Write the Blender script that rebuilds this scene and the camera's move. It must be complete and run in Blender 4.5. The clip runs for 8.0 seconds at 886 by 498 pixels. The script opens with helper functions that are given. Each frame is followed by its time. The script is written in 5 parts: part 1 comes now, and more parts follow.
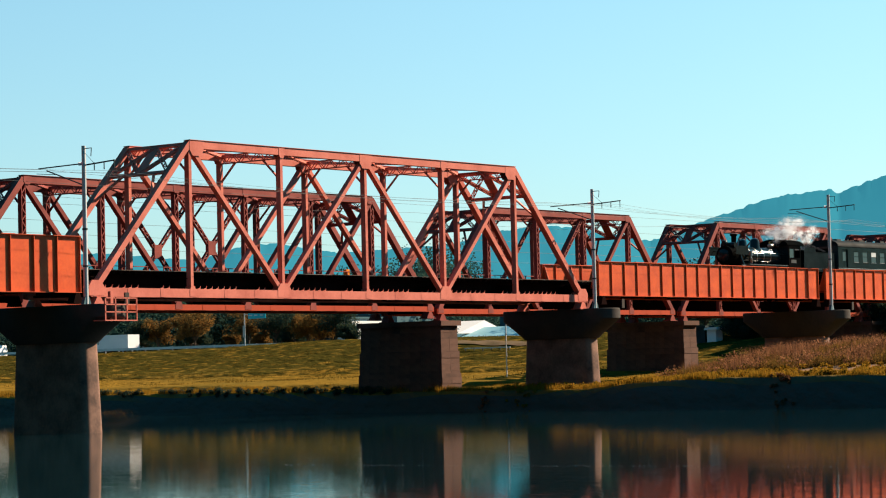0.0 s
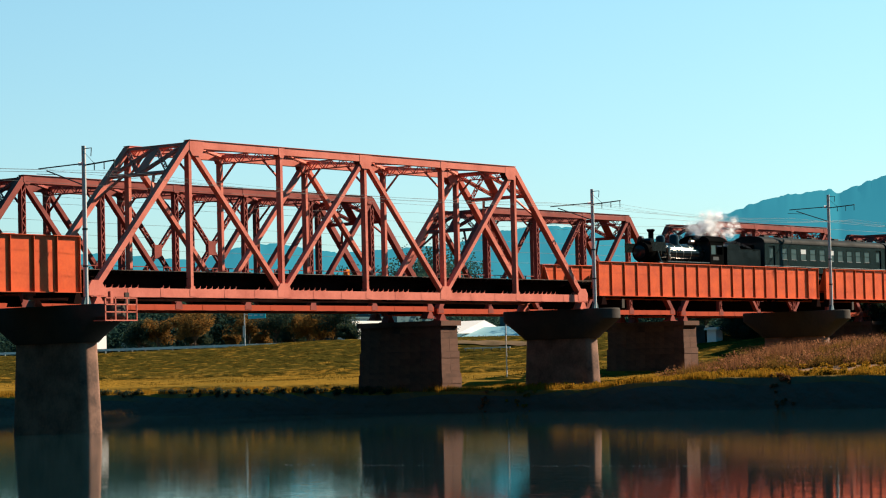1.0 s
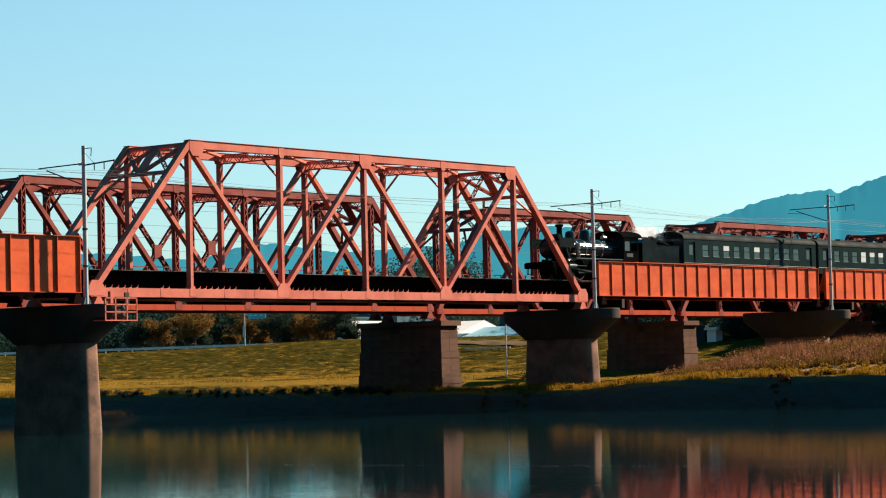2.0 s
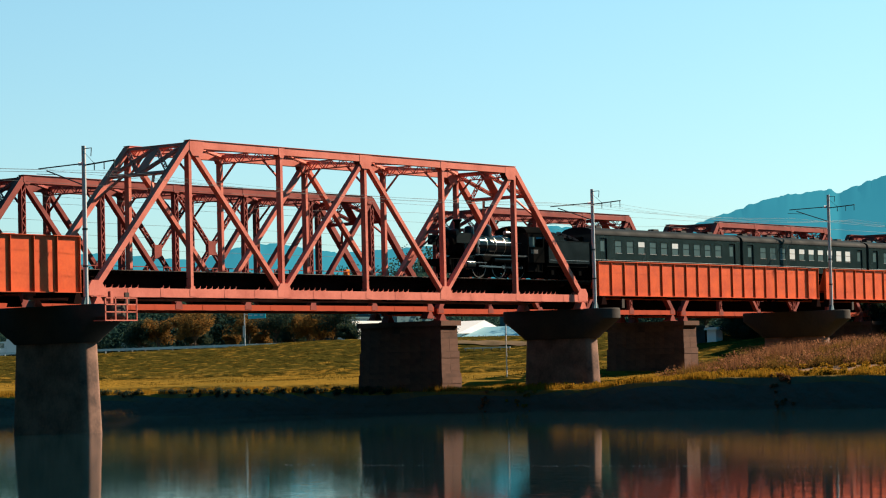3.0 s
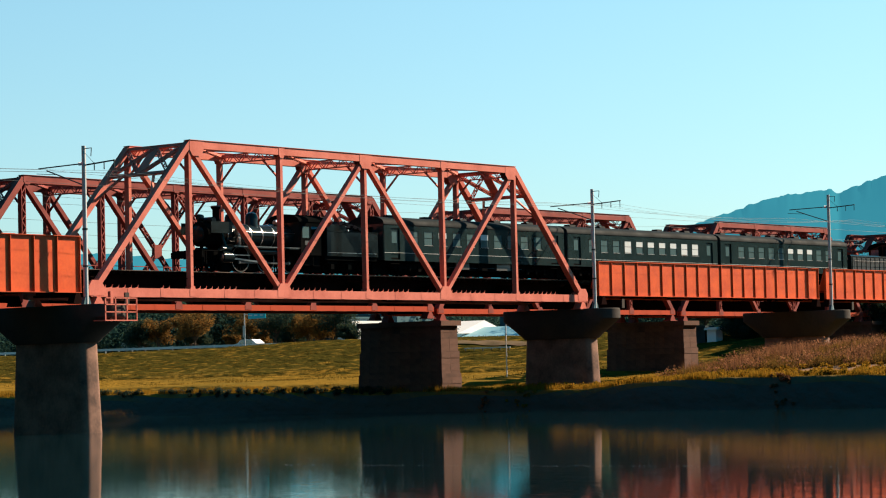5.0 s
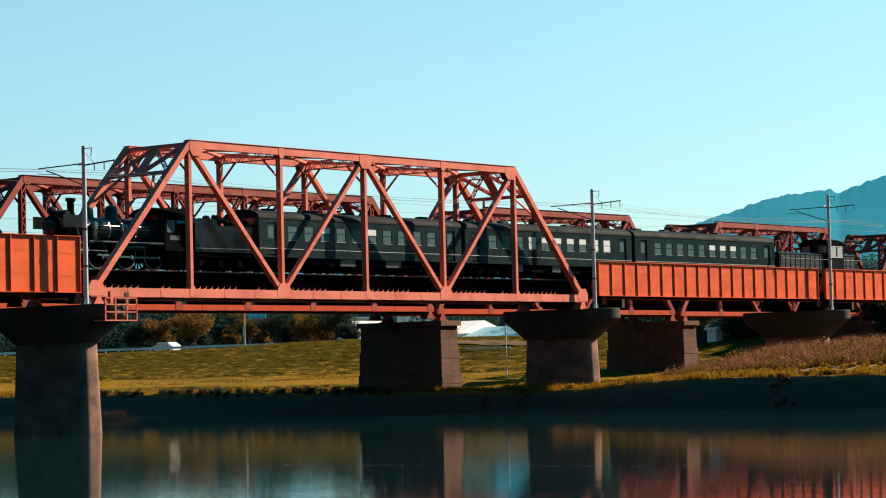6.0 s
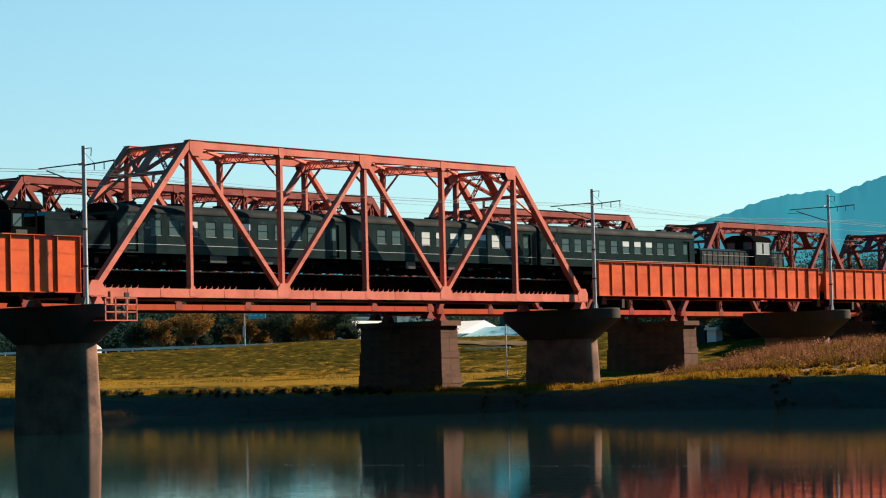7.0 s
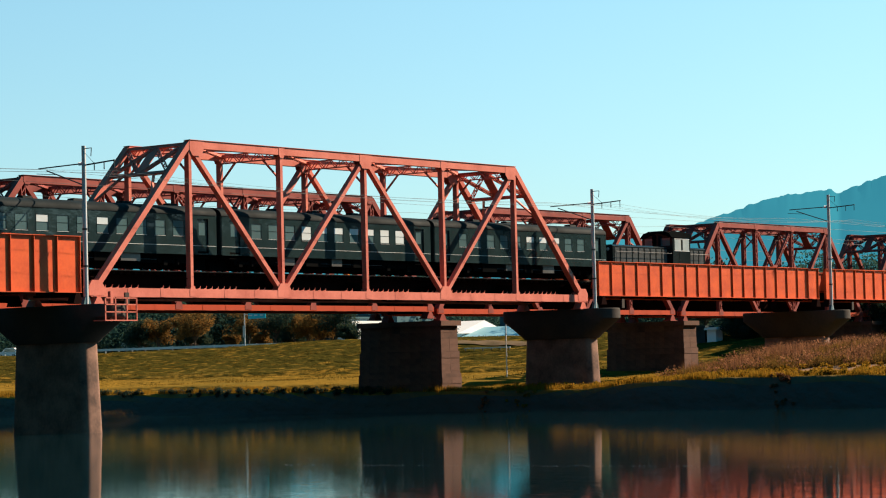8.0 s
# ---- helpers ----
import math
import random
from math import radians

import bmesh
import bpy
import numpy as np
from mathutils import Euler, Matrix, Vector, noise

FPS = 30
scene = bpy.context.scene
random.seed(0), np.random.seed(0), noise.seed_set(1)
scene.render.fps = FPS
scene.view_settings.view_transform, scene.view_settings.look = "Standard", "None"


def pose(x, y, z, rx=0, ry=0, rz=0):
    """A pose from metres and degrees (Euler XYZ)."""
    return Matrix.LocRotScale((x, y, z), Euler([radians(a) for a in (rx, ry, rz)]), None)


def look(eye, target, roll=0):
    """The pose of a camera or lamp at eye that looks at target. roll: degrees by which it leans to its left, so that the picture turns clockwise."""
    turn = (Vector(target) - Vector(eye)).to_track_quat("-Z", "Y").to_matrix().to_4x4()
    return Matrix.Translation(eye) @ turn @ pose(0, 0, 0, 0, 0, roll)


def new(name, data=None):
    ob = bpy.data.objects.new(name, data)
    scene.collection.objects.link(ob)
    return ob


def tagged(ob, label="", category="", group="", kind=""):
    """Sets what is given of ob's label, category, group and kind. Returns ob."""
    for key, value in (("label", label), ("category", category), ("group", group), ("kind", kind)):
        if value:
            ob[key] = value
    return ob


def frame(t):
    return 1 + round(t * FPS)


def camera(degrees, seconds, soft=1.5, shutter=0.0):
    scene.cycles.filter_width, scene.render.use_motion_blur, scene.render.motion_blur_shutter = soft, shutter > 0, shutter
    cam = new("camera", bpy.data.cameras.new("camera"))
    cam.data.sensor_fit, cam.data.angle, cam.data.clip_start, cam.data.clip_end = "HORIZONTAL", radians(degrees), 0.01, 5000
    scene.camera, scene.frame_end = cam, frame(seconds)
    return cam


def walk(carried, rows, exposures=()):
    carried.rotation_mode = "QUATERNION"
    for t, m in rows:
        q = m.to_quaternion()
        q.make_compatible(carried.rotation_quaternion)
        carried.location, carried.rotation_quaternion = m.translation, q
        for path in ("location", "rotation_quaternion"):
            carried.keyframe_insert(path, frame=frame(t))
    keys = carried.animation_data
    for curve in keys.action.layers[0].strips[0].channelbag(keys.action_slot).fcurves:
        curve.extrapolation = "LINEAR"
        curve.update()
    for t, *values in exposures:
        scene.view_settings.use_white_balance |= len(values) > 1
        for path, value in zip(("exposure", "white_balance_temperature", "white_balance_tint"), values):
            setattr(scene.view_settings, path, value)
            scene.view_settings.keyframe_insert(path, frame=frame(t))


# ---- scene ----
# ---- camera ----
cam = camera(20.21, 8.0, soft=1.1)
VIEW = look((-94.695, -98.121, -4.435), (-94.695 + 78.73, -98.121 + 61.47, -4.435 + 4.85), -1.40)
walk(cam, [(0.0, VIEW), (8.0, VIEW)])
scene.view_settings.exposure = 1.5

# ---- world and sun ----
SUN_TO = Vector((0.76, -0.34, 0.55)).normalized()
world = bpy.data.worlds.new("sky")
scene.world = world
world.use_nodes = True
wn, wl = world.node_tree.nodes, world.node_tree.links
sky = wn.new("ShaderNodeTexSky")
sky.sky_type = "NISHITA"
sky.sun_disc = False
sky.sun_elevation = math.asin(SUN_TO.z)
sky.sun_rotation = math.atan2(SUN_TO.x, SUN_TO.y)
sky.altitude, sky.air_density, sky.dust_density, sky.ozone_density = 20, 1.0, 0.5, 2.0
tint = wn.new("ShaderNodeMix")
tint.data_type, tint.blend_type = "RGBA", "MULTIPLY"
tint.inputs[0].default_value = 1.0
wl.new(sky.outputs[0], tint.inputs[6])
# red is taken out of the sky towards the zenith, to turn shade teal
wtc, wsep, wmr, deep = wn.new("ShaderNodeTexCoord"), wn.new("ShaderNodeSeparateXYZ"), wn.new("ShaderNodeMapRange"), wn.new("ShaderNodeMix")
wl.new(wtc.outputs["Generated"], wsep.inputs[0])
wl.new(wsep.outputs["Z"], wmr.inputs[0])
low, hue = wn.new("ShaderNodeMapRange"), wn.new("ShaderNodeMix")
wl.new(wsep.outputs["Z"], low.inputs[0])
low.inputs[1].default_value, low.inputs[2].default_value = 0.02, 0.16
hue.data_type = "RGBA"
hue.inputs[6].default_value, hue.inputs[7].default_value = (0.68, 0.90, 1.0, 1), (0.80, 1.06, 1.02, 1)
wl.new(low.outputs[0], hue.inputs[0])
wl.new(hue.outputs[2], tint.inputs[7])
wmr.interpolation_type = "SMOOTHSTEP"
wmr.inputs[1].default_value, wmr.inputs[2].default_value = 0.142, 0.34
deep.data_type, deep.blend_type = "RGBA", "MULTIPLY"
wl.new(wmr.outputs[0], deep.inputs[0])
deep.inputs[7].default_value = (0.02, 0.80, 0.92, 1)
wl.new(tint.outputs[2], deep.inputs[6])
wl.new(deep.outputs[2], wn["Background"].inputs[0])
wn["Background"].inputs[1].default_value = 0.053
sun = new("sun", bpy.data.lights.new("sun", "SUN"))
sun.data.energy, sun.data.angle, sun.data.color = 5.0, radians(0.5), (1.0, 0.76, 0.55)
sun.matrix_world = look(SUN_TO * 300, (0, 0, 0))

# ---- levels and lines (metres; x along the bridges, y across, z from the underside of the front truss) ----
WATER = -7.4
RAIL = 1.62
YC = 2.62          # centre of the front track
D = 12.0           # face of the rear bridge
W = 4.84           # truss to truss
SHORE = 43.3


# ---- materials ----
def mat(name, base, other, rough=0.6, metal=0.0, grain=3.0, spot=0.35, bump=0.1, fine=40.0, spec=0.12, by_piece=0.0):
    """Two tones mixed by coarse stains and fine grain, with a fine relief."""
    m = bpy.data.materials.new(name)
    m.use_nodes = True
    n, l = m.node_tree.nodes, m.node_tree.links
    b = n["Principled BSDF"]
    geo = n.new("ShaderNodeNewGeometry")
    big, small = n.new("ShaderNodeTexNoise"), n.new("ShaderNodeTexNoise")
    big.inputs["Scale"].default_value, small.inputs["Scale"].default_value = spot, fine
    big.inputs["Detail"].default_value, small.inputs["Detail"].default_value = 6, 4
    tc = n.new("ShaderNodeTexCoord")
    for k in (big, small):
        l.new(tc.outputs["Object"], k.inputs["Vector"])
    add = n.new("ShaderNodeMath")
    add.operation = "MULTIPLY_ADD"
    l.new(small.outputs["Fac"], add.inputs[0])
    add.inputs[1].default_value = 0.35
    l.new(big.outputs["Fac"], add.inputs[2])
    ramp = n.new("ShaderNodeMapRange")
    ramp.inputs[1].default_value, ramp.inputs[2].default_value = 0.50, 0.90
    l.new(add.outputs[0], ramp.inputs[0])
    mix = n.new("ShaderNodeMix")
    mix.data_type = "RGBA"
    mix.inputs[6].default_value, mix.inputs[7].default_value = (*base, 1), (*other, 1)
    l.new(ramp.outputs[0], mix.inputs[0])
    out = mix.outputs[2]
    if by_piece:
        info = n.new("ShaderNodeObjectInfo")
        hsv = n.new("ShaderNodeHueSaturation")
        mr = n.new("ShaderNodeMapRange")
        mr.inputs[3].default_value, mr.inputs[4].default_value = 1 - by_piece, 1 + by_piece
        l.new(info.outputs["Random"], mr.inputs[0])
        l.new(mr.outputs[0], hsv.inputs["Value"])
        l.new(out, hsv.inputs["Color"])
        out = hsv.outputs[0]
    l.new(out, b.inputs["Base Color"])
    rr = n.new("ShaderNodeMapRange")
    rr.inputs[3].default_value, rr.inputs[4].default_value = max(rough * 0.75, 0.02), min(rough * 1.25, 1)
    l.new(big.outputs["Fac"], rr.inputs[0])
    l.new(rr.outputs[0], b.inputs["Roughness"])
    b.inputs["Metallic"].default_value = metal
    b.inputs["Specular IOR Level"].default_value = spec
    if bump:
        bp = n.new("ShaderNodeBump")
        bp.inputs["Strength"].default_value, bp.inputs["Distance"].default_value = bump, 0.02
        l.new(small.outputs["Fac"], bp.inputs["Height"])
        l.new(bp.outputs[0], b.inputs["Normal"])
    return m


SALMON = mat("faded_red_steel_paint", (0.53, 0.16, 0.115), (0.37, 0.095, 0.067), 0.6, spot=0.7, fine=7, bump=0.2)
VERMILION = mat("vermilion_girder_paint", (0.53, 0.09, 0.026), (0.37, 0.05, 0.016), 0.5, spot=0.8, fine=6, by_piece=0.06)
RUST = mat("weathered_rust_red_paint", (0.25, 0.058, 0.046), (0.14, 0.032, 0.028), 0.7, spot=0.6, fine=16)
CHORDRED = mat("orange_red_chord_steel", (0.38, 0.052, 0.018), (0.30, 0.04, 0.015), 0.6, spot=0.6, fine=12)
DARKSTEEL = mat("dark_deck_steel", (0.016, 0.0075, 0.0065), (0.009, 0.006, 0.0055), 0.9, spot=0.8, fine=20, spec=0.0)
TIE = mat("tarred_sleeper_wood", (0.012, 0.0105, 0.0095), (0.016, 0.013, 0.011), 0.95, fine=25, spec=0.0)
RAILSTEEL = mat("rail_steel", (0.25, 0.2, 0.17), (0.12, 0.07, 0.05), 0.4, metal=0.8)
CONCRETE = mat("stained_concrete", (0.22, 0.128, 0.093), (0.065, 0.045, 0.037), 0.9, spot=0.8, fine=6, bump=0.3)
CAPM = mat("dark_cap_concrete", (0.035, 0.034, 0.031), (0.065, 0.052, 0.044), 0.95, spot=0.5, fine=5, bump=0.3)
STONE = mat("brown_pier_masonry", (0.12, 0.066, 0.049), (0.045, 0.031, 0.026), 0.95, spot=0.6, fine=8, bump=0.4, by_piece=0.12)
GALV = mat("galvanised_steel", (0.45, 0.47, 0.47), (0.33, 0.35, 0.36), 0.5, metal=0.35, fine=20)
GUARD = mat("dull_guardrail_steel", (0.55, 0.62, 0.63), (0.42, 0.5, 0.52), 0.7)
WIRE = mat("dark_wire", (0.05, 0.06, 0.065), (0.03, 0.035, 0.04), 0.6, metal=0.3)
BLACK = mat("black_enamel", (0.007, 0.011, 0.012), (0.012, 0.017, 0.018), 0.12, fine=1.3, bump=0.35, spec=0.18)
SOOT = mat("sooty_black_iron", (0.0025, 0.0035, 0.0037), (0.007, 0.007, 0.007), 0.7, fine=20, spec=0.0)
TENDERPAINT = mat("mottled_black_tank_paint", (0.003, 0.006, 0.007), (0.008, 0.013, 0.014), 0.16, spot=0.8, fine=0.9, bump=0.6, spec=0.3)
TYRE = mat("worn_grey_steel", (0.10, 0.10, 0.098), (0.06, 0.06, 0.058), 0.4, metal=0.6, fine=20)
BRIGHT = mat("polished_steel", (0.34, 0.34, 0.33), (0.2, 0.195, 0.19), 0.3, metal=1.0, fine=30, bump=0.02)
COACHPAINT = mat("black_green_coach_paint", (0.010, 0.021, 0.023), (0.016, 0.030, 0.032), 0.09, spot=0.7, fine=0.9, bump=0.8, spec=0.4)
ROOFPAINT = mat("grey_coach_roof", (0.008, 0.014, 0.016), (0.005, 0.008, 0.009), 0.75, spot=0.6, fine=9, spec=0.05)
COALM = mat("coal", (0.012, 0.012, 0.013), (0.03, 0.03, 0.032), 0.5, fine=8, bump=0.6)
WHITEM = mat("white_wall_paint", (0.72, 0.74, 0.74), (0.62, 0.65, 0.66), 0.7, fine=6)
TEALM = mat("blue_grey_cladding", (0.05, 0.12, 0.14), (0.04, 0.09, 0.11), 0.6)
PALEBLUE = mat("pale_blue_metal_roof", (0.22, 0.42, 0.48), (0.18, 0.37, 0.43), 0.5, spot=0.3)
HUTDARK = mat("dark_blue_green_boards", (0.012, 0.036, 0.042), (0.008, 0.024, 0.028), 0.7, spot=0.8)
SIGNBLUE = mat("road_sign_blue", (0.03, 0.55, 0.68), (0.03, 0.5, 0.62), 0.4)
ORANGEM = mat("orange_plastic", (0.75, 0.22, 0.02), (0.7, 0.2, 0.02), 0.4)
BRASS = mat("brass", (0.55, 0.38, 0.13), (0.45, 0.3, 0.1), 0.3, metal=1.0)


def glass(name, colour, rough=0.05):
    m = bpy.data.materials.new(name)
    m.use_nodes = True
    b = m.node_tree.nodes["Principled BSDF"]
    b.inputs["Base Color"].default_value = (*colour, 1)
    b.inputs["Roughness"].default_value = rough
    b.inputs["Specular IOR Level"].default_value = 0.9
    return m


PANE = glass("dark_window_glass", (0.06, 0.11, 0.12))
BLIND = mat("drawn_cream_blind", (0.42, 0.49, 0.51), (0.36, 0.42, 0.44), 0.6)


# ---- mesh tools ----
class Shape:
    """Collects vertices and faces of one mesh."""

    def __init__(self):
        self.v, self.f = [], []

    def add(self, verts, faces):
        k = len(self.v)
        self.v.extend(tuple(p) for p in verts)
        self.f.extend(tuple(i + k for i in g) for g in faces)
        return self

    def box(self, a, b):
        (x0, y0, z0), (x1, y1, z1) = a, b
        return self.add([(x0, y0, z0), (x1, y0, z0), (x1, y1, z0), (x0, y1, z0), (x0, y0, z1), (x1, y0, z1), (x1, y1, z1), (x0, y1, z1)],
                        [(0, 3, 2, 1), (4, 5, 6, 7), (0, 1, 5, 4), (1, 2, 6, 5), (2, 3, 7, 6), (3, 0, 4, 7)])

    def beam(self, p, q, w, h, up=(0, 1, 0)):
        """A square bar from p to q: h across along up, w across the third way."""
        p, q, up = Vector(p), Vector(q), Vector(up)
        d = (q - p).normalized()
        s = d.cross(up).normalized()
        u = s.cross(d).normalized()
        c = [p + s * (a * w / 2) + u * (b * h / 2) for a, b in ((-1, -1), (1, -1), (1, 1), (-1, 1))]
        c += [k + (q - p) for k in c]
        return self.add(c, [(0, 3, 2, 1), (4, 5, 6, 7), (0, 1, 5, 4), (1, 2, 6, 5), (2, 3, 7, 6), (3, 0, 4, 7)])

    def tube(self, p, q, r, r2=None, n=10, cap=True):
        p, q = Vector(p), Vector(q)
        r2 = r if r2 is None else r2
        d = (q - p).normalized()
        s = d.cross((0, 0, 1) if abs(d.z) < 0.9 else (1, 0, 0)).normalized()
        u = s.cross(d)
        ring = [s * math.cos(2 * math.pi * i / n) + u * math.sin(2 * math.pi * i / n) for i in range(n)]
        faces = [(i, (i + 1) % n, n + (i + 1) % n, n + i) for i in range(n)]
        if cap:
            faces += [tuple(range(n - 1, -1, -1)), tuple(range(n, 2 * n))]
        return self.add([p + k * r for k in ring] + [q + k * r2 for k in ring], faces)

    def lathe(self, prof, n=20, at=(0, 0, 0), axis="z"):
        """Rings of (radius, height) round an axis."""
        k, m = len(self.v), len(prof)
        for r, h in prof:
            for i in range(n):
                a = 2 * math.pi * i / n
                c, s = r * math.cos(a), r * math.sin(a)
                p = {"z": (c, s, h), "y": (c, h, s), "x": (h, c, s)}[axis]
                self.v.append((p[0] + at[0], p[1] + at[1], p[2] + at[2]))
        for j in range(m - 1):
            for i in range(n):
                self.f.append((k + j * n + i, k + j * n + (i + 1) % n, k + (j + 1) * n + (i + 1) % n, k + (j + 1) * n + i))
        self.f.append(tuple(k + i for i in range(n)))
        self.f.append(tuple(k + (m - 1) * n + i for i in range(n)))
        return self

    def prism(self, outline, axis, a, b):
        """An outline (pairs) pushed along an axis from a to b."""
        n = len(outline)

        def put(p, h):
            return {"x": (h, p[0], p[1]), "y": (p[0], h, p[1]), "z": (p[0], p[1], h)}[axis]
        return self.add([put(p, a) for p in outline] + [put(p, b) for p in outline],
                        [tuple(range(n)), tuple(range(2 * n - 1, n - 1, -1))] + [(i, (i + 1) % n, n + (i + 1) % n, n + i) for i in range(n)])

    def laced(self, p, q, w, h, up=(0, 1, 0), step=0.45, flat=0.012):
        """A built-up strut: two channels, w apart, tied by zigzag bars on both faces."""
        p, q, up = Vector(p), Vector(q), Vector(up)
        d = (q - p)
        length = d.length
        d = d.normalized()
        s = d.cross(up).normalized()
        u = s.cross(d).normalized()
        for a in (-1, 1):
            self.beam(p + s * (a * w / 2), q + s * (a * w / 2), 0.055, h, up)
        n = max(2, int(length / step))
        for b in (-1, 1):
            for i in range(n):
                a0, a1 = (-1, 1) if i % 2 else (1, -1)
                self.beam(p + d * (length * i / n) + s * (a0 * w / 2) + u * (b * h / 2), p + d * (length * (i + 1) / n) + s * (a1 * w / 2) + u * (b * h / 2), 0.065, flat, up)
        return self


def mesh_of(name, sh, material, smooth=False):
    me = bpy.data.meshes.new(name)
    me.from_pydata([tuple(p) for p in sh.v], [], sh.f)
    bm = bmesh.new()
    bm.from_mesh(me)
    bmesh.ops.recalc_face_normals(bm, faces=bm.faces)
    bm.to_mesh(me)
    bm.free()
    me.materials.append(material)
    if smooth:
        for poly in me.polygons:
            poly.use_smooth = True
        me.set_sharp_from_angle(angle=radians(38))
    return me


def part(name, sh, material, parent, label="", smooth=False, at=None):
    """One mesh object under a thing or under a part."""
    ob = new(name, sh if isinstance(sh, bpy.types.Mesh) else mesh_of(name, sh, material, smooth))
    ob.parent = parent
    if at is not None:
        ob.matrix_basis = at
    if label:
        tagged(ob, label)
    return ob


def holed_wall(x0, x1, z0, z1, holes, y, t):
    """A wall along x with through openings (a, b, low, high), as one connected mesh."""
    xs = sorted({x0, x1, *(h[0] for h in holes), *(h[1] for h in holes)})
    zs = sorted({z0, z1, *(h[2] for h in holes), *(h[3] for h in holes)})
    nx, nz = len(xs) - 1, len(zs) - 1

    def full(i, k):
        if not (0 <= i < nx and 0 <= k < nz):
            return False
        cx, cz = (xs[i] + xs[i + 1]) / 2, (zs[k] + zs[k + 1]) / 2
        return not any(a < cx < b_ and lo < cz < hi for a, b_, lo, hi in holes)
    sh = Shape()
    for yy in (y - t / 2, y + t / 2):
        sh.v.extend((x, yy, z) for x in xs for z in zs)
    n = (nx + 1) * (nz + 1)

    def at(i, k):
        return i * (nz + 1) + k
    for i in range(nx):
        for k in range(nz):
            if not full(i, k):
                continue
            q = [at(i, k), at(i + 1, k), at(i + 1, k + 1), at(i, k + 1)]
            sh.f.append(tuple(q))
            sh.f.append(tuple(j + n for j in reversed(q)))
            for (di, dk), (p, r) in (((0, -1), (0, 1)), ((1, 0), (1, 2)), ((0, 1), (2, 3)), ((-1, 0), (3, 0))):
                if not full(i + di, k + dk):
                    sh.f.append((q[p], q[r], q[r] + n, q[p] + n))
    return sh


def thing(name, at, label, category, group="", kind=""):
    e = new(name)
    e.matrix_basis = at
    return tagged(e, label, category, group, kind)


def solid(name, sh, material, label, category="", group="", kind="", smooth=False, at=None):
    ob = new(name, mesh_of(name, sh, material, smooth))
    if at is not None:
        ob.matrix_basis = at
    return tagged(ob, label, category, group, kind)


# ---- ground, river, distance ----
def smooth_step(a, b, x):
    t = np.clip((x - a) / (b - a), 0, 1)
    return t * t * (3 - 2 * t)


def shore_x(y):
    """The far shore's line."""
    return SHORE + 0.5 * np.sin(y * 0.13) + 0.22 * np.sin(y * 0.37 + 1.0)


def land(x, y):
    s = x - shore_x(y)
    z = -9.2 + 3.44 * smooth_step(-1.6, 0.25, s)                # the steep river bank
    z = z + 1.36 * smooth_step(2, 52, s) + 0.10 * np.sin(x * 0.23 + y * 0.11) * smooth_step(3, 12, s)
    z = z + 3.3 * smooth_step(50, 78, s) - 0.25 * smooth_step(84, 92, s) - 2.3 * smooth_step(112, 140, s)  # the levee and its road
    # a mound with tall weeds beside the rear bridge's landing
    z = z + 0.9 * smooth_step(6, 16, s) * smooth_step(2, -9, y) * smooth_step(60, 40, s)
    z = z + (0.40 * smooth_step(-1, -14, y) - 0.2 * smooth_step(30, 10, y) * smooth_step(-7, -1, y)) * smooth_step(-1.3, 0.4, s) * smooth_step(50, 20, s)
    z = z + 0.5 * smooth_step(1.5, 6, s) * smooth_step(-10, -20, y) * smooth_step(60, 40, s)
    # the crest's uneven line, and low ledges where the meadow steps down
    crest = -0.27 + 0.64 * smooth_step(108, 84, y) - 0.3 * smooth_step(80, 55, y)
    z = z + crest * smooth_step(50, 78, s) * smooth_step(96, 84, s)
    e1 = 15.5 + 1.3 * np.sin(y * 0.11) + 0.4 * np.sin(y * 0.43)
    z = z + 0.48 * (smooth_step(e1 - 0.5, e1 + 0.5, s) - smooth_step(4, 26, s)) * smooth_step(12, 20, y) * smooth_step(64, 46, y)
    e2 = 45 + 1.6 * np.sin(y * 0.09 + 1) + 0.5 * np.sin(y * 0.31)
    z = z + 0.55 * (smooth_step(e2 - 0.6, e2 + 0.6, s) - smooth_step(30, 62, s)) * smooth_step(20, 40, y)
    z = z + 0.09 * np.sin(x * 1.9 + 1.3 * np.sin(y * 0.7)) * np.sin(y * 0.9 + 0.8 * np.sin(x * 0.8)) * smooth_step(46, 54, s) * smooth_step(90, 78, s)
    near = smooth_step(-80, -88, x)
    z = z * (1 - near) + (-6.0 + 0.15 * np.sin(y * 0.3)) * near
    return z


def axis_steps(marks):
    out = []
    for a, b, step in marks:
        out.extend(np.arange(a, b, step))
    out.append(marks[-1][1])
    return np.array(out)


GX = axis_steps([(-2500, -300, 200), (-300, -100, 20), (-100, -70, 2), (-70, 40, 8), (40, 42, 1), (42, 64, 0.3), (64, 150, 0.8), (150, 300, 10), (300, 5000, 300)])
GY = axis_steps([(-4000, -400, 300), (-400, -60, 20), (-60, 160, 0.8), (160, 400, 10), (400, 4600, 300)])


def grid_mesh(name, xs, ys, f, material):
    gx, gy = np.meshgrid(xs, ys, indexing="ij")
    co = np.stack([gx, gy, f(gx, gy)], -1).reshape(-1, 3)
    nx, ny = len(xs), len(ys)
    i = (np.arange(nx - 1)[:, None] * ny + np.arange(ny - 1)[None]).ravel()
    me = bpy.data.meshes.new(name)
    me.from_pydata(co.tolist(), [], np.stack([i, i + ny, i + ny + 1, i + 1], -1).tolist())
    me.materials.append(material)
    for poly in me.polygons:
        poly.use_smooth = True
    return me


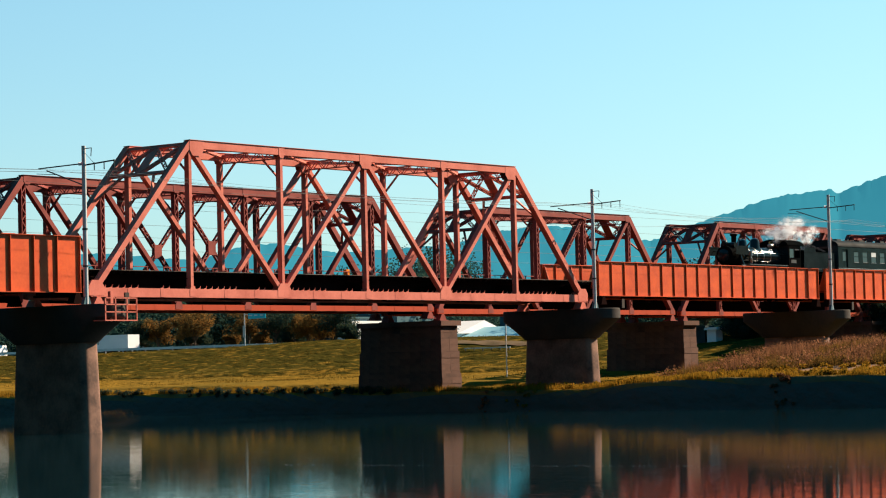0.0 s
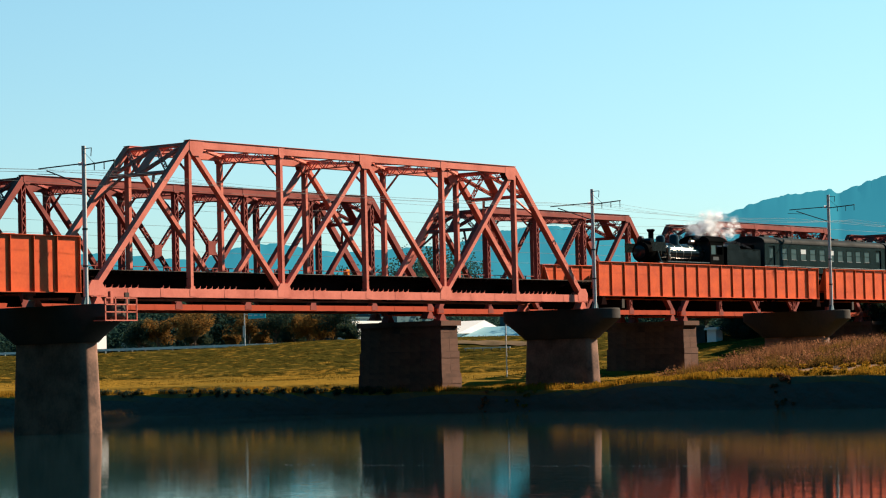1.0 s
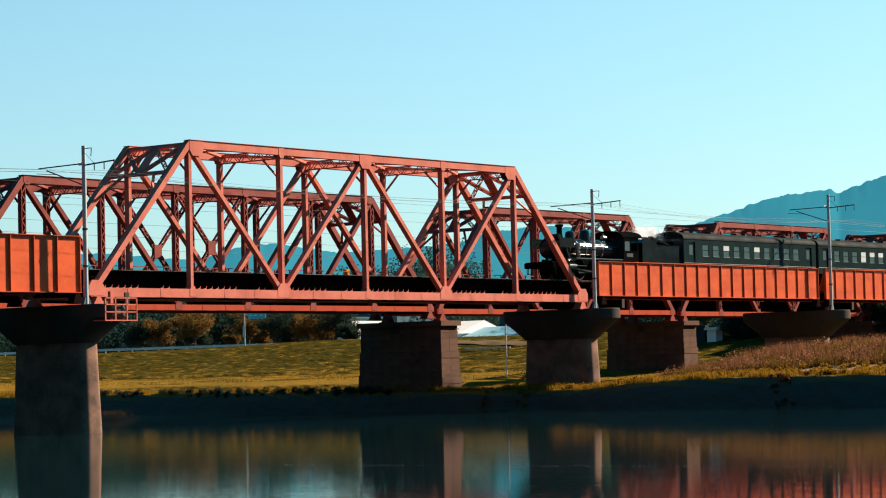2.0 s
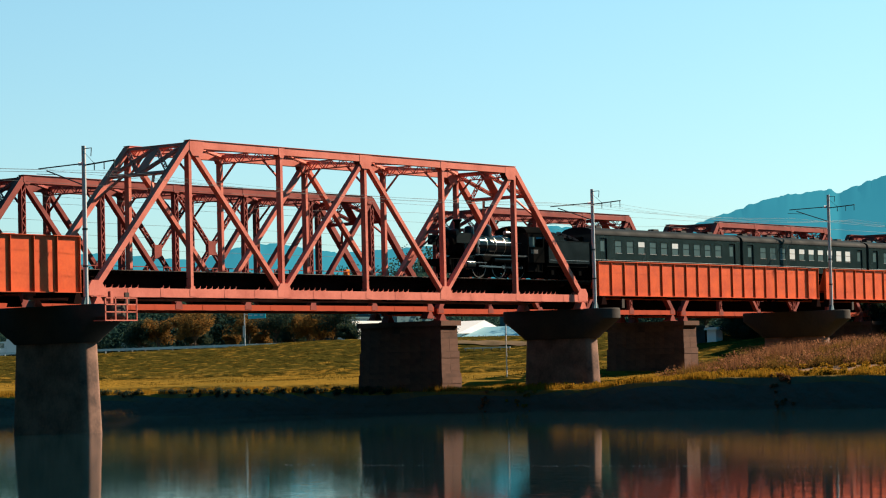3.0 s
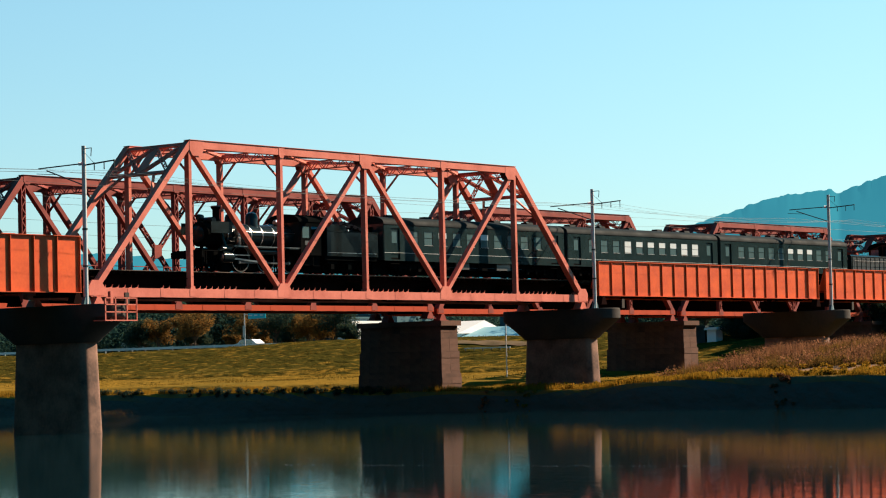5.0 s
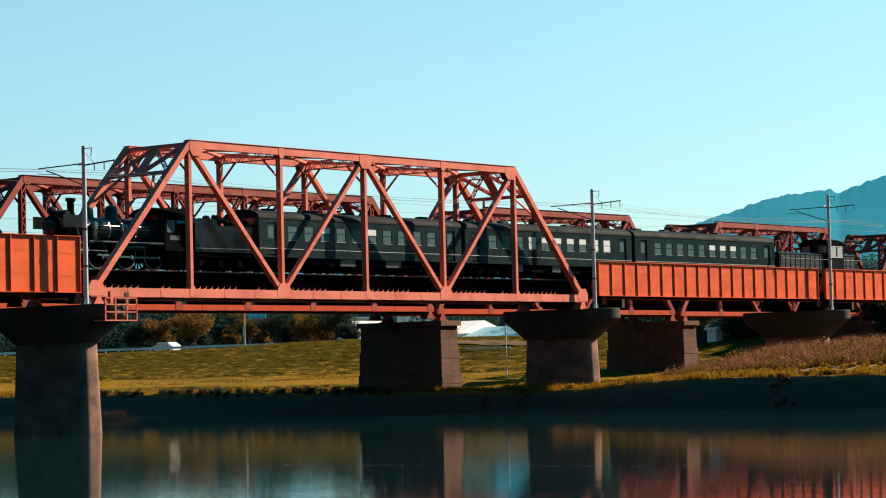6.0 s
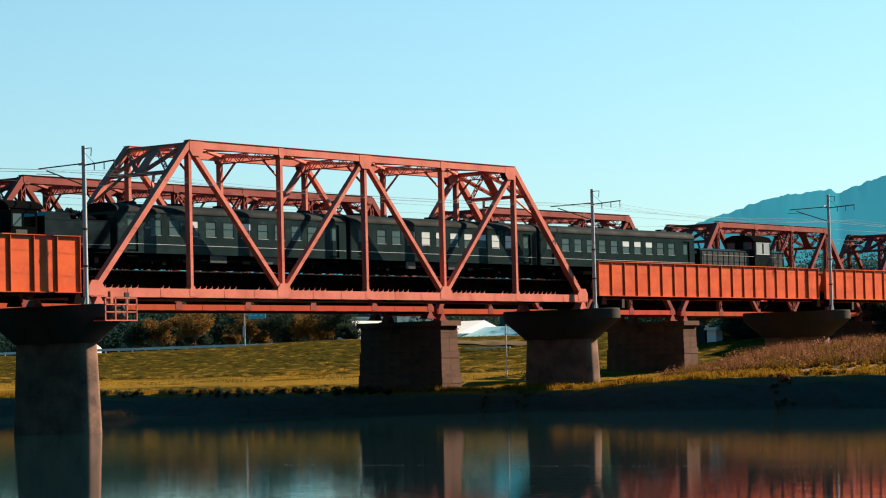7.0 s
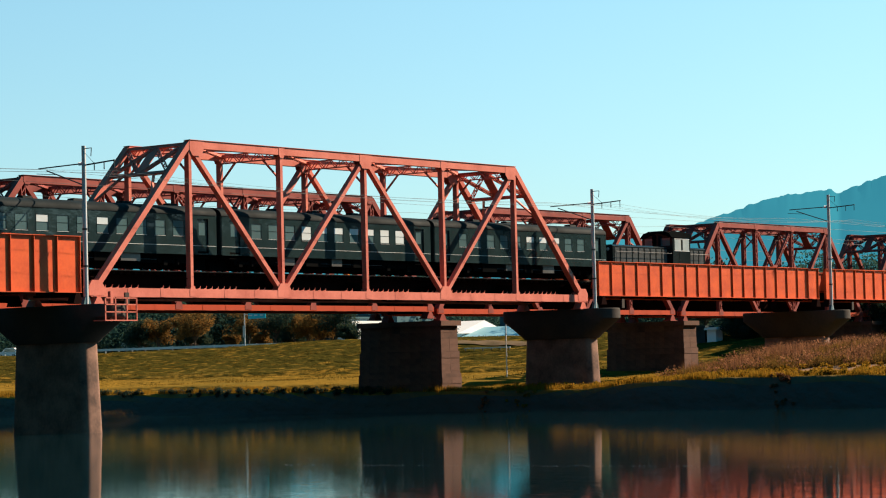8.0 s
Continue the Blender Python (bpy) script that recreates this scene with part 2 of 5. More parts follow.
def grass_material():
    m = mat("autumn_grass", (0.20, 0.112, 0.016), (0.10, 0.072, 0.016), 0.95, spot=0.06, fine=1.3, bump=0.6, spec=0.0)
    n, l = m.node_tree.nodes, m.node_tree.links
    # streaks along the levee, and a dark grey-green tone on steep places
    tc, mp, nz = n.new("ShaderNodeTexCoord"), n.new("ShaderNodeMapping"), n.new("ShaderNodeTexNoise")
    mp.inputs["Scale"].default_value = (0.9, 0.6, 0.8)
    mp.inputs["Rotation"].default_value = (0, 0, 0.35)
    nz.inputs["Scale"].default_value, nz.inputs["Detail"].default_value = 1.0, 8
    l.new(tc.outputs["Object"], mp.inputs["Vector"])
    l.new(mp.outputs[0], nz.inputs["Vector"])
    mr, mix = n.new("ShaderNodeMapRange"), n.new("ShaderNodeMix")
    mr.inputs[1].default_value, mr.inputs[2].default_value = 0.43, 0.58
    # olive deepens towards the levee: greener turf, plus the grazing sun's dimness painted in
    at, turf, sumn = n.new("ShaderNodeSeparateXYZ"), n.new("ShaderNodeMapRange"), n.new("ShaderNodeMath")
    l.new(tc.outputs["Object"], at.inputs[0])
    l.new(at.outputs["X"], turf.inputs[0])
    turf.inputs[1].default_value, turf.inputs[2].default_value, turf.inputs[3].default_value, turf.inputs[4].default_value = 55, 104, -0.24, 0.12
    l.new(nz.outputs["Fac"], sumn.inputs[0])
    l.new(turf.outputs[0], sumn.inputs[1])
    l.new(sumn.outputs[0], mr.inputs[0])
    tuft, tb = n.new("ShaderNodeTexNoise"), n.new("ShaderNodeBump")
    tuft.inputs["Scale"].default_value, tuft.inputs["Detail"].default_value = 1.1, 5
    l.new(mp.outputs[0], tuft.inputs["Vector"])
    tb.inputs["Strength"].default_value, tb.inputs["Distance"].default_value = 1.0, 0.5
    l.new(tuft.outputs["Fac"], tb.inputs["Height"])
    l.new(tb.outputs[0], n["Principled BSDF"].inputs["Normal"])
    mix.data_type = "RGBA"
    b = n["Principled BSDF"]
    old = b.inputs["Base Color"].links[0].from_socket
    l.new(mr.outputs[0], mix.inputs[0])
    l.new(old, mix.inputs[6])
    mix.inputs[7].default_value = (0.040, 0.034, 0.007, 1)
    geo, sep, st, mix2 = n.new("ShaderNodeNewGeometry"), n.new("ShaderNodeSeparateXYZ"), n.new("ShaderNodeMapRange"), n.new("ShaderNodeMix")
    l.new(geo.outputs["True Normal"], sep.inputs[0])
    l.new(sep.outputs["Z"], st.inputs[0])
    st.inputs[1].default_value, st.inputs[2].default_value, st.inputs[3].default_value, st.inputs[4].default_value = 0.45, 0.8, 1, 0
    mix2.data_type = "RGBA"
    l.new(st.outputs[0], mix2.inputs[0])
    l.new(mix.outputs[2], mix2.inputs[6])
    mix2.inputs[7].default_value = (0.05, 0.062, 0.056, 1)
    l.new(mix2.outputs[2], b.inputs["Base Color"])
    return m


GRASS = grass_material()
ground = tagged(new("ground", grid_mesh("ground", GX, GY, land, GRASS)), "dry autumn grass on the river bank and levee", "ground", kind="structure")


def water_material():
    m = bpy.data.materials.new("slow_river_water")
    m.use_nodes = True
    n, l = m.node_tree.nodes, m.node_tree.links
    b = n["Principled BSDF"]
    b.inputs["Base Color"].default_value = (0.003, 0.014, 0.019, 1)
    b.inputs["Roughness"].default_value = 0.03
    b.inputs["IOR"].default_value = 1.18
    tc = n.new("ShaderNodeTexCoord")
    last = None
    for scale, strength, stretch in ((0.3, 0.002, (1, 1, 1)), (1.5, 0.0022, (1.3, 0.6, 1)), (5.0, 0.0016, (1.2, 0.6, 1))):
        mp, nz, bp = n.new("ShaderNodeMapping"), n.new("ShaderNodeTexNoise"), n.new("ShaderNodeBump")
        mp.inputs["Scale"].default_value = stretch
        nz.inputs["Scale"].default_value, nz.inputs["Detail"].default_value = scale, 3
        bp.inputs["Strength"].default_value, bp.inputs["Distance"].default_value = 1.0, strength
        l.new(tc.outputs["Object"], mp.inputs["Vector"])
        l.new(mp.outputs[0], nz.inputs["Vector"])
        l.new(nz.outputs["Fac"], bp.inputs["Height"])
        if last:
            l.new(last.outputs[0], bp.inputs["Normal"])
        last = bp
    l.new(last.outputs[0], b.inputs["Normal"])
    return m


river = tagged(new("water", mesh_of("water", Shape().add([(-90, -3500, WATER), (SHORE + 3, -3500, WATER), (SHORE + 3, 3500, WATER), (-90, 3500, WATER)], [(0, 1, 2, 3)]), water_material())),
               "calm dark river with slight ripples", "river", kind="structure")


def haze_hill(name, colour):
    # distance haze is put into the base colour and a faint glow
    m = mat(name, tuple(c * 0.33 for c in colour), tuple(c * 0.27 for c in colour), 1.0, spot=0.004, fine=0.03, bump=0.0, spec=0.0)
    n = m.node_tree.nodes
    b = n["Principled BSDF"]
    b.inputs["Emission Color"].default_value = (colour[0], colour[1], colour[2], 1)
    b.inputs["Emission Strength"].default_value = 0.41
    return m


def ridge(name, dist, marks, material, label, depth=600):
    """A far ridge: heights (metres) at bearings (degrees from y towards x), with a rough skyline, falling towards the viewer."""
    ang = np.linspace(marks[0][0], marks[-1][0], 1400)
    top = np.interp(ang, [a for a, _ in marks], [h for _, h in marks])
    rough = np.array([noise.fractal(Vector((a * 6.0, dist * 0.01, 0)), 0.8, 2.2, 6) for a in ang])
    edge = rough * dist * 0.0007
    rows, cols = 14, len(ang)
    v = []
    for r in range(rows):
        k = r / (rows - 1)
        for a, h, e_ in zip(ang, top, edge):
            d = dist + depth * (k - 1)
            bump = noise.noise(Vector((a * 0.8, k * 3.0, dist * 0.003))) * h * 0.05 * math.sin(k * math.pi)
            v.append((-94.7 + d * math.sin(radians(a)), -98.1 + d * math.cos(radians(a)), -6 + (h + 6) * k ** 0.8 + bump + (e_ if r == rows - 1 else 0)))
    f = [(r * cols + c, r * cols + c + 1, (r + 1) * cols + c + 1, (r + 1) * cols + c) for r in range(rows - 1) for c in range(cols - 1)]
    sh = Shape()
    sh.v, sh.f = v, f
    return solid(name, sh, material, label, kind="structure", smooth=True)


def hidden_ridge():
    return mat("dark_unseen_ridge", (0.012, 0.026, 0.024), (0.018, 0.03, 0.026), 1.0, spot=0.02, fine=0.2, bump=0.0, spec=0.0)


FAR = haze_hill("far_forest_painted_haze", (0.03, 0.20, 0.26))
MID = hidden_ridge()
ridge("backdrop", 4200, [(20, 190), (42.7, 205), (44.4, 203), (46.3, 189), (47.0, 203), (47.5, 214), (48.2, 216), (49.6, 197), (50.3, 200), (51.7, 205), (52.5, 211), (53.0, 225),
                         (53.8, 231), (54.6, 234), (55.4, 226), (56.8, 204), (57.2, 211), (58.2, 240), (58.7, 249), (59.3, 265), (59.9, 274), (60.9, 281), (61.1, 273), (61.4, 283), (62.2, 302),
                         (63.1, 313), (66, 350), (75, 300), (100, 180)], FAR, "far wooded mountains with blue-green haze painted in and faintly glowing")
# ridge added out of view, giving the glossy coaches something dark to reflect
ridge("hills_side", 1500, [(74, 20), (84, 90), (100, 105), (112, 110), (122, 125), (132, 112), (142, 120), (155, 105), (170, 80)], hidden_ridge(), "unseen dark ridge added for the coach sides to reflect", depth=300)
# ridge added behind the viewer, out of view, to block low sky light
ridge("hills_behind", 420, [(165, 30), (185, 90), (205, 150), (260, 200), (320, 200), (350, 170), (370, 90), (385, 30)], MID, "unseen dark ridge added behind the viewer to block sky light", depth=260)


# ---- bridges ----
def truss(name, x0, n, p, y0, zb, zt, paint, label, pratt, group):
    """A through truss of n panels of p metres, standing with its near face in the plane y0."""
    root = thing(name, pose(x0, y0, 0), label, "bridge", group)
    cw = 0.42
    for side in (0.0, W):
        yc = side + cw / 2
        sh = Shape().box((p - 0.02, side, zt - 0.46), ((n - 1) * p + 0.02, side + cw, zt))
        sh.box((p - 0.05, side - 0.05, zt), ((n - 1) * p + 0.05, side + cw + 0.05, zt + 0.025))
        part("top_chord", sh, paint, root)
        bh = 0.36 if pratt else 0.5
        sh = Shape().box((-0.15, side, zb), (n * p + 0.15, side + 0.09, zb + bh)).box((-0.15, side + cw - 0.09, zb), (n * p + 0.15, side + cw, zb + bh))
        for i in range(n * 3):
            sh.box((i * p / 3, side - 0.012, zb + 0.02), (i * p / 3 + 0.3, side + cw + 0.012, zb + bh - 0.02))
        if not pratt:
            # teeth added along the chord's inner edge, imitating sunlight falling between the sleepers
            for i in range(int(n * p / 0.5)):
                if (i % 16) < 8 or (i % 16) in (11, 12):
                    sh.prism([(i * 0.5, zb + bh), (i * 0.5 + 0.3, zb + bh), (i * 0.5 + 0.34, zb + bh + 0.2), (i * 0.5 + 0.26, zb + bh + 0.07)], "y", side + cw - 0.05, side + cw - 0.02)
        part("bottom_chord", sh, CHORDRED if pratt else paint, root, "orange-red lower chord" if pratt else "")
        for a, b in ((0.1, p), (n * p - 0.1, (n - 1) * p)):
            wide = 0.34 if pratt else 0.28
            sh = Shape()
            for o in (-cw / 2 + 0.02, cw / 2 - 0.02):
                sh.beam((a, yc + o, zb + 0.3), (b, yc + o, zt - 0.2), wide + 0.05, 0.04)
            sh.beam((a, yc, zb + 0.3), (b, yc, zt - 0.2), wide, cw - 0.06)
            part("end_post", sh, paint, root)
        for i in range(1, n):
            x = i * p
            heavy = (not pratt) and i % 2 == 0
            top, bot = (x, yc, zt - 0.3), (x, yc, zb + 0.4)
            sh = Shape()
            if pratt:
                sh.laced(bot, top, 0.30, cw - 0.1, step=0.4)
            else:
                w = 0.22
                for o in (0.05, cw - 0.05):
                    sh.beam((x, side + o, bot[2]), (x, side + o, top[2]), w, 0.035)
                sh.beam(bot, top, w - 0.04, cw - 0.12)
            part("vertical", sh, paint, root)
        ends = []
        for i in range(1, n - 1):
            if pratt:
                mid = n / 2
                if i + 1 <= mid:
                    ends.append((i, 1, i + 1, 0, False))
                elif i >= mid:
                    ends.append((i + 1, 1, i, 0, False))
                else:
                    ends.append((i, 1, i + 1, 0, True))
                    ends.append((i + 1, 1, i, 0, True))
            else:
                ends.append((i, 1, i + 1, 0, False) if i % 2 else (i, 0, i + 1, 1, False))
        for i, ti, j, tj, light in ends:
            a = (i * p, yc, zt - 0.3 if ti else zb + 0.35)
            b = (j * p, yc, zt - 0.3 if tj else zb + 0.35)
            sh = Shape()
            if light:
                sh.laced(a, b, 0.24, 0.2, step=0.34)
            else:
                w = 0.25 if not pratt else 0.27
                va, vb = Vector(a), Vector(b)
                for o in (-cw / 2 + 0.05, cw / 2 - 0.05):
                    sh.beam(va + Vector((0, o, 0)), vb + Vector((0, o, 0)), w, 0.035)
                sh.beam(va, vb, w - 0.04, cw - 0.12)
            part("diagonal", sh, paint, root)
        if pratt and n % 2:
            xm, zm = n * p / 2, (zb + zt) / 2 + 0.03
            part("centre_plate", Shape().box((xm - 0.34, yc - 0.13, zm - 0.45), (xm + 0.34, yc + 0.13, zm + 0.45)), paint, root)
        # gusset plates at the joints
        for i in range(0, n + 1):
            for level in (0, 1):
                if level and not 1 <= i <= n - 1:
                    continue
                big = (pratt or i in (0, n) or (i % 2 == (1 if level else 0)))
                gw, gh = ((0.62, 0.5) if pratt else (1.15, 0.85)) if big else (0.5, 0.6)
                z = zb + 0.06 if level == 0 else zt - 0.04
                s = 1 if level == 0 else -1
                inset = gw * 0.45 * ((i == 1) - (i == n - 1)) if level else 0
                x = min(max(i * p, 0.25), n * p - 0.25) + inset
                out = [(x - gw / 2, z), (x + gw / 2, z), (x + gw / 2, z + s * gh * 0.62), (x + gw * 0.28, z + s * gh), (x - gw * 0.28, z + s * gh), (x - gw / 2, z + s * gh * 0.62)]
                for o in (side - 0.016, side + cw):
                    part("gusset_plate", Shape().prism(out, "y", o, o + 0.016), paint, root)
    # portals, struts and sway bracing between the trusses
    for i in range(1, n):
        x = i * p
        sh = Shape()
        zs = zt - 0.15
        sh.laced((x, 0.3, zs - 0.25), (x, W + 0.1, zs - 0.25), 0.5, 0.24, up=(1, 0, 0), step=0.5)
        for s, y in ((1, 0.35), (-1, W + 0.05)):
            sh.beam((x, y, zt - 1.75), (x, y + s * 1.2, zt - 0.6), 0.09, 0.12, up=(1, 0, 0))
        part("sway_strut", sh, paint, root)
    for a, b in ((0.1, p), (n * p - 0.1, (n - 1) * p)):
        sh = Shape()
        pa, pb = Vector((a, 0, zb + 0.3)), Vector((b, 0, zt - 0.18))
        dirn = (pb - pa)
        c0, c1 = pa + dirn * 0.99, pa + dirn * 0.80
        sh.beam(c1 + Vector((0, 0.3, 0)), c1 + Vector((0, W + 0.1, 0)), 0.14, 0.2, up=dirn.normalized())
        sh.beam(c0 + Vector((0, 0.3, 0)), c0 + Vector((0, W + 0.1, 0)), 0.14, 0.2, up=dirn.normalized())
        ymid = (W + cw) / 2
        for s, y in ((1, 0.3), (-1, W + 0.1)):
            sh.laced(c0 + Vector((0, y, 0)), c1 + Vector((0, ymid, 0)), 0.22, 0.14, up=dirn.cross(Vector((0, 1, 0))), step=0.3)
            sh.laced(c1 + Vector((0, y, 0)), c0 + Vector((0, ymid, 0)), 0.22, 0.14, up=dirn.cross(Vector((0, 1, 0))), step=0.3)
            sh.beam(pa + dirn * 0.62 + Vector((0, y, 0)), c1 + Vector((0, y + s * 1.1, 0)), 0.1, 0.14, up=(1, 0, 0))
        sh.beam(c1 + Vector((0, ymid, 0)), c0 + Vector((0, ymid, 0)), 0.7, 0.05, up=dirn.cross(Vector((0, 1, 0))))
        part("portal_frame", sh, paint, root)
    for i in range(1, n - 1):
        sh = Shape()
        for ya, yb in ((0.3, W + 0.1), (W + 0.1, 0.3)):
            sh.laced((i * p, ya, zt - 0.2), ((i + 1) * p, yb, zt - 0.2), 0.2, 0.14, up=(0, 0, 1), step=0.55)
        part("lateral_bracing", sh, paint, root)
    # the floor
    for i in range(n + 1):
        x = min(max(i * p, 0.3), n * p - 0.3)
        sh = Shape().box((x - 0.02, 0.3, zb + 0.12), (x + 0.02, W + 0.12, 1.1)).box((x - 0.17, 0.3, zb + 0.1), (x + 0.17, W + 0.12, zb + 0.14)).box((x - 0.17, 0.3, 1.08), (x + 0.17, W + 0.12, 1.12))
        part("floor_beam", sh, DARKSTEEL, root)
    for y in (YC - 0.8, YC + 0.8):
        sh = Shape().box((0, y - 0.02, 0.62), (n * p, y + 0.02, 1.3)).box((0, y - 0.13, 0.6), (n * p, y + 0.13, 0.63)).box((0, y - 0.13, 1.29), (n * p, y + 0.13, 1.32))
        part("stringer", sh, DARKSTEEL, root, "dark floor stringer")
    # planking added to keep sun stripes off the floor below
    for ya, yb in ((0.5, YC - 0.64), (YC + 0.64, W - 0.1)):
        part("side_deck", Shape().box((0, ya, 1.468), (n * p, yb, 1.50)), TIE, root, "dark planking added beside the rails to block the sun")
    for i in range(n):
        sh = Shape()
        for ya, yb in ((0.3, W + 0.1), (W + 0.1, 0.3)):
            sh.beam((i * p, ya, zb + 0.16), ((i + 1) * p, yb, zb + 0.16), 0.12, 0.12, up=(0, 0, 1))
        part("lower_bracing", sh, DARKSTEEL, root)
    # bearings on the piers
    for i in (0, n):
        for y in (cw / 2, W + cw / 2):
            x = 0.35 if i == 0 else n * p - 0.35
            sh = Shape().prism([(x - 0.4, zb - 0.45), (x + 0.4, zb - 0.45), (x + 0.14, zb - 0.02), (x - 0.14, zb - 0.02)], "y", y - 0.3, y + 0.3)
            sh.box((x - 0.5, y - 0.4, zb - 0.5), (x + 0.5, y + 0.4, zb - 0.45))
            part("bearing", sh, paint, root)
    return root


front_truss = truss("truss_bridge", 0.0, 6, 7.8, 0.0, 0.0, 9.0, SALMON, "salmon-red riveted steel truss span on concrete piers", False, "front truss")
g = "rear truss spans"
truss("truss_bridge", -0.4, 7, 6.48, D, -0.26, 7.72, RUST, "weathered rust-red steel truss span on masonry piers", True, g)
truss("truss_bridge", 45.7, 5, 6.22, D, -0.42, 7.5, RUST, "weathered rust-red short steel truss span on masonry piers", True, g)
truss("truss_bridge", 78.0, 5, 6.12, D, -0.5, 7.45, RUST, "weathered rust-red short steel truss span on masonry piers", True, g)
truss("truss_bridge", 109.6, 5, 6.12, D, -0.55, 7.45, RUST, "weathered rust-red short steel truss span on masonry piers", True, g)


def girder_span(x0, x1, zb, zt, pitch, label):
    """A half-through plate girder span: two deep girders with a floor between."""
    root = thing("plate_girder_bridge", pose(x0, 0, 0), label, "bridge", "girder spans")
    length = x1 - x0
    n = round(length / pitch)
    deep_ = 0.13 if zt > 3 else 0.11
    for side, s in ((0.22, -1), (W + 0.2, 1)):
        g0 = part("girder", Shape().box((0, side - 0.012, zb), (length, side + 0.012, zt)), VERMILION, root)
        for z0, z1 in ((zb, zb + 0.035), (zt - 0.035, zt)):
            part("flange", Shape().box((0, side - deep_ - 0.025, z0), (length, side + deep_ + 0.025, z1)).box((length * 0.15, side - deep_ - 0.015, z1 if z1 == zt else z0 - 0.018), (length * 0.85, side + deep_ + 0.015, z1 + 0.018 if z1 == zt else z0)), VERMILION, g0)
        stiff = mesh_of("stiffener", Shape().box((-0.02, side - deep_, zb + 0.03), (0.02, side + deep_, zt - 0.03)).box((-0.08, side - 0.035, zb + 0.05), (0.08, side + 0.035, zt - 0.05)), VERMILION)
        for i in range(n + 1):
            x = 0.06 + (length - 0.12) * i / n
            part("stiffener", stiff, VERMILION, g0, at=pose(x, 0, 0))
        # triangular knee plates inside, down to the floor
        knee = mesh_of("knee_plate", Shape().prism([(side - s * 0.02, zt - 0.15), (side - s * 0.2, zt - 0.15), (side - s * 0.75, 1.0), (side - s * 0.02, 1.0)], "x", -0.015, 0.015), VERMILION)
        for i in range(0, n + 1, 2):
            part("knee_plate", knee, VERMILION, g0, at=pose(0.2 + (length - 0.4) * i / n, 0, 0))
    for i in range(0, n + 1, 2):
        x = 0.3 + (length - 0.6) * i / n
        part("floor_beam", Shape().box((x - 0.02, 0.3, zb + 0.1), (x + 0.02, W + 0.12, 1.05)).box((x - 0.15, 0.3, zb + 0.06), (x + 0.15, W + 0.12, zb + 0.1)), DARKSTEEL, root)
    # plate added to stop sunlight bouncing down through the open floor
    part("floor_plate", Shape().box((0.05, 0.36, 1.06), (length - 0.05, W + 0.06, 1.09)), DARKSTEEL, root, "dark plate added to block light through the floor")
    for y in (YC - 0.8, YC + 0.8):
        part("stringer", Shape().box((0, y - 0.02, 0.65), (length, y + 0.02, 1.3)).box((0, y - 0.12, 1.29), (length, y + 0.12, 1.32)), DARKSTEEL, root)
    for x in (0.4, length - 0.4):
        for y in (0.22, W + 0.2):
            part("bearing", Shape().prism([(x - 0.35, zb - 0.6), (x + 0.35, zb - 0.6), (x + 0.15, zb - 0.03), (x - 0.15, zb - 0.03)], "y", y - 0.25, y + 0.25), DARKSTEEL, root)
    return root


girder_span(-32.6, -0.75, 0.2, 3.28, 1.66, "vermilion deep plate girder span with web stiffeners")
girder_span(48.7, 79.65, 0.45, 2.88, 1.64, "vermilion plate girder span with closely set stiffeners")
girder_span(80.75, 111.7, 0.45, 2.88, 1.64, "vermilion plate girder span with closely set stiffeners")
girder_span(112.8, 143.7, 0.45, 2.88, 1.64, "vermilion plate girder span with closely set stiffeners")


def track(x0, x1, yc, label):
    root = thing("railway_track", pose(0, yc, 0), label, "track", "tracks")
    for s in (-1, 1):
        sh = Shape().box((x0, s * 0.55 - 0.033, RAIL - 0.045), (x1, s * 0.55 + 0.033, RAIL)).box((x0, s * 0.55 - 0.01, RAIL - 0.14), (x1, s * 0.55 + 0.01, RAIL - 0.04)).box((x0, s * 0.55 - 0.06, RAIL - 0.155), (x1, s * 0.55 + 0.06, RAIL - 0.135))
        part("rail", sh, RAILSTEEL, root)
    tie = mesh_of("sleeper", Shape().box((-0.1, -1.65, 1.32), (0.1, 1.65, RAIL - 0.155)), TIE)
    step = 0.58
    k = 0
    far = Shape()
    x = x0
    while x < x1:
        if -14 <= x < 110 and k < 290:
            part("sleeper", tie, TIE, root, at=pose(x, 0, 0))
            k += 1
        else:
            far.box((x - 0.1, -1.65, 1.32), (x + 0.1, 1.65, RAIL - 0.155))
        x += step
    if far.v:
        tagged(part("sleepers", far, TIE, root), kind="stuff")
    return root


track(-34, 145, YC, "single railway track on dark wooden sleepers over the front bridge")
track(-10, 142, D + YC, "single railway track on dark wooden sleepers over the rear bridge")


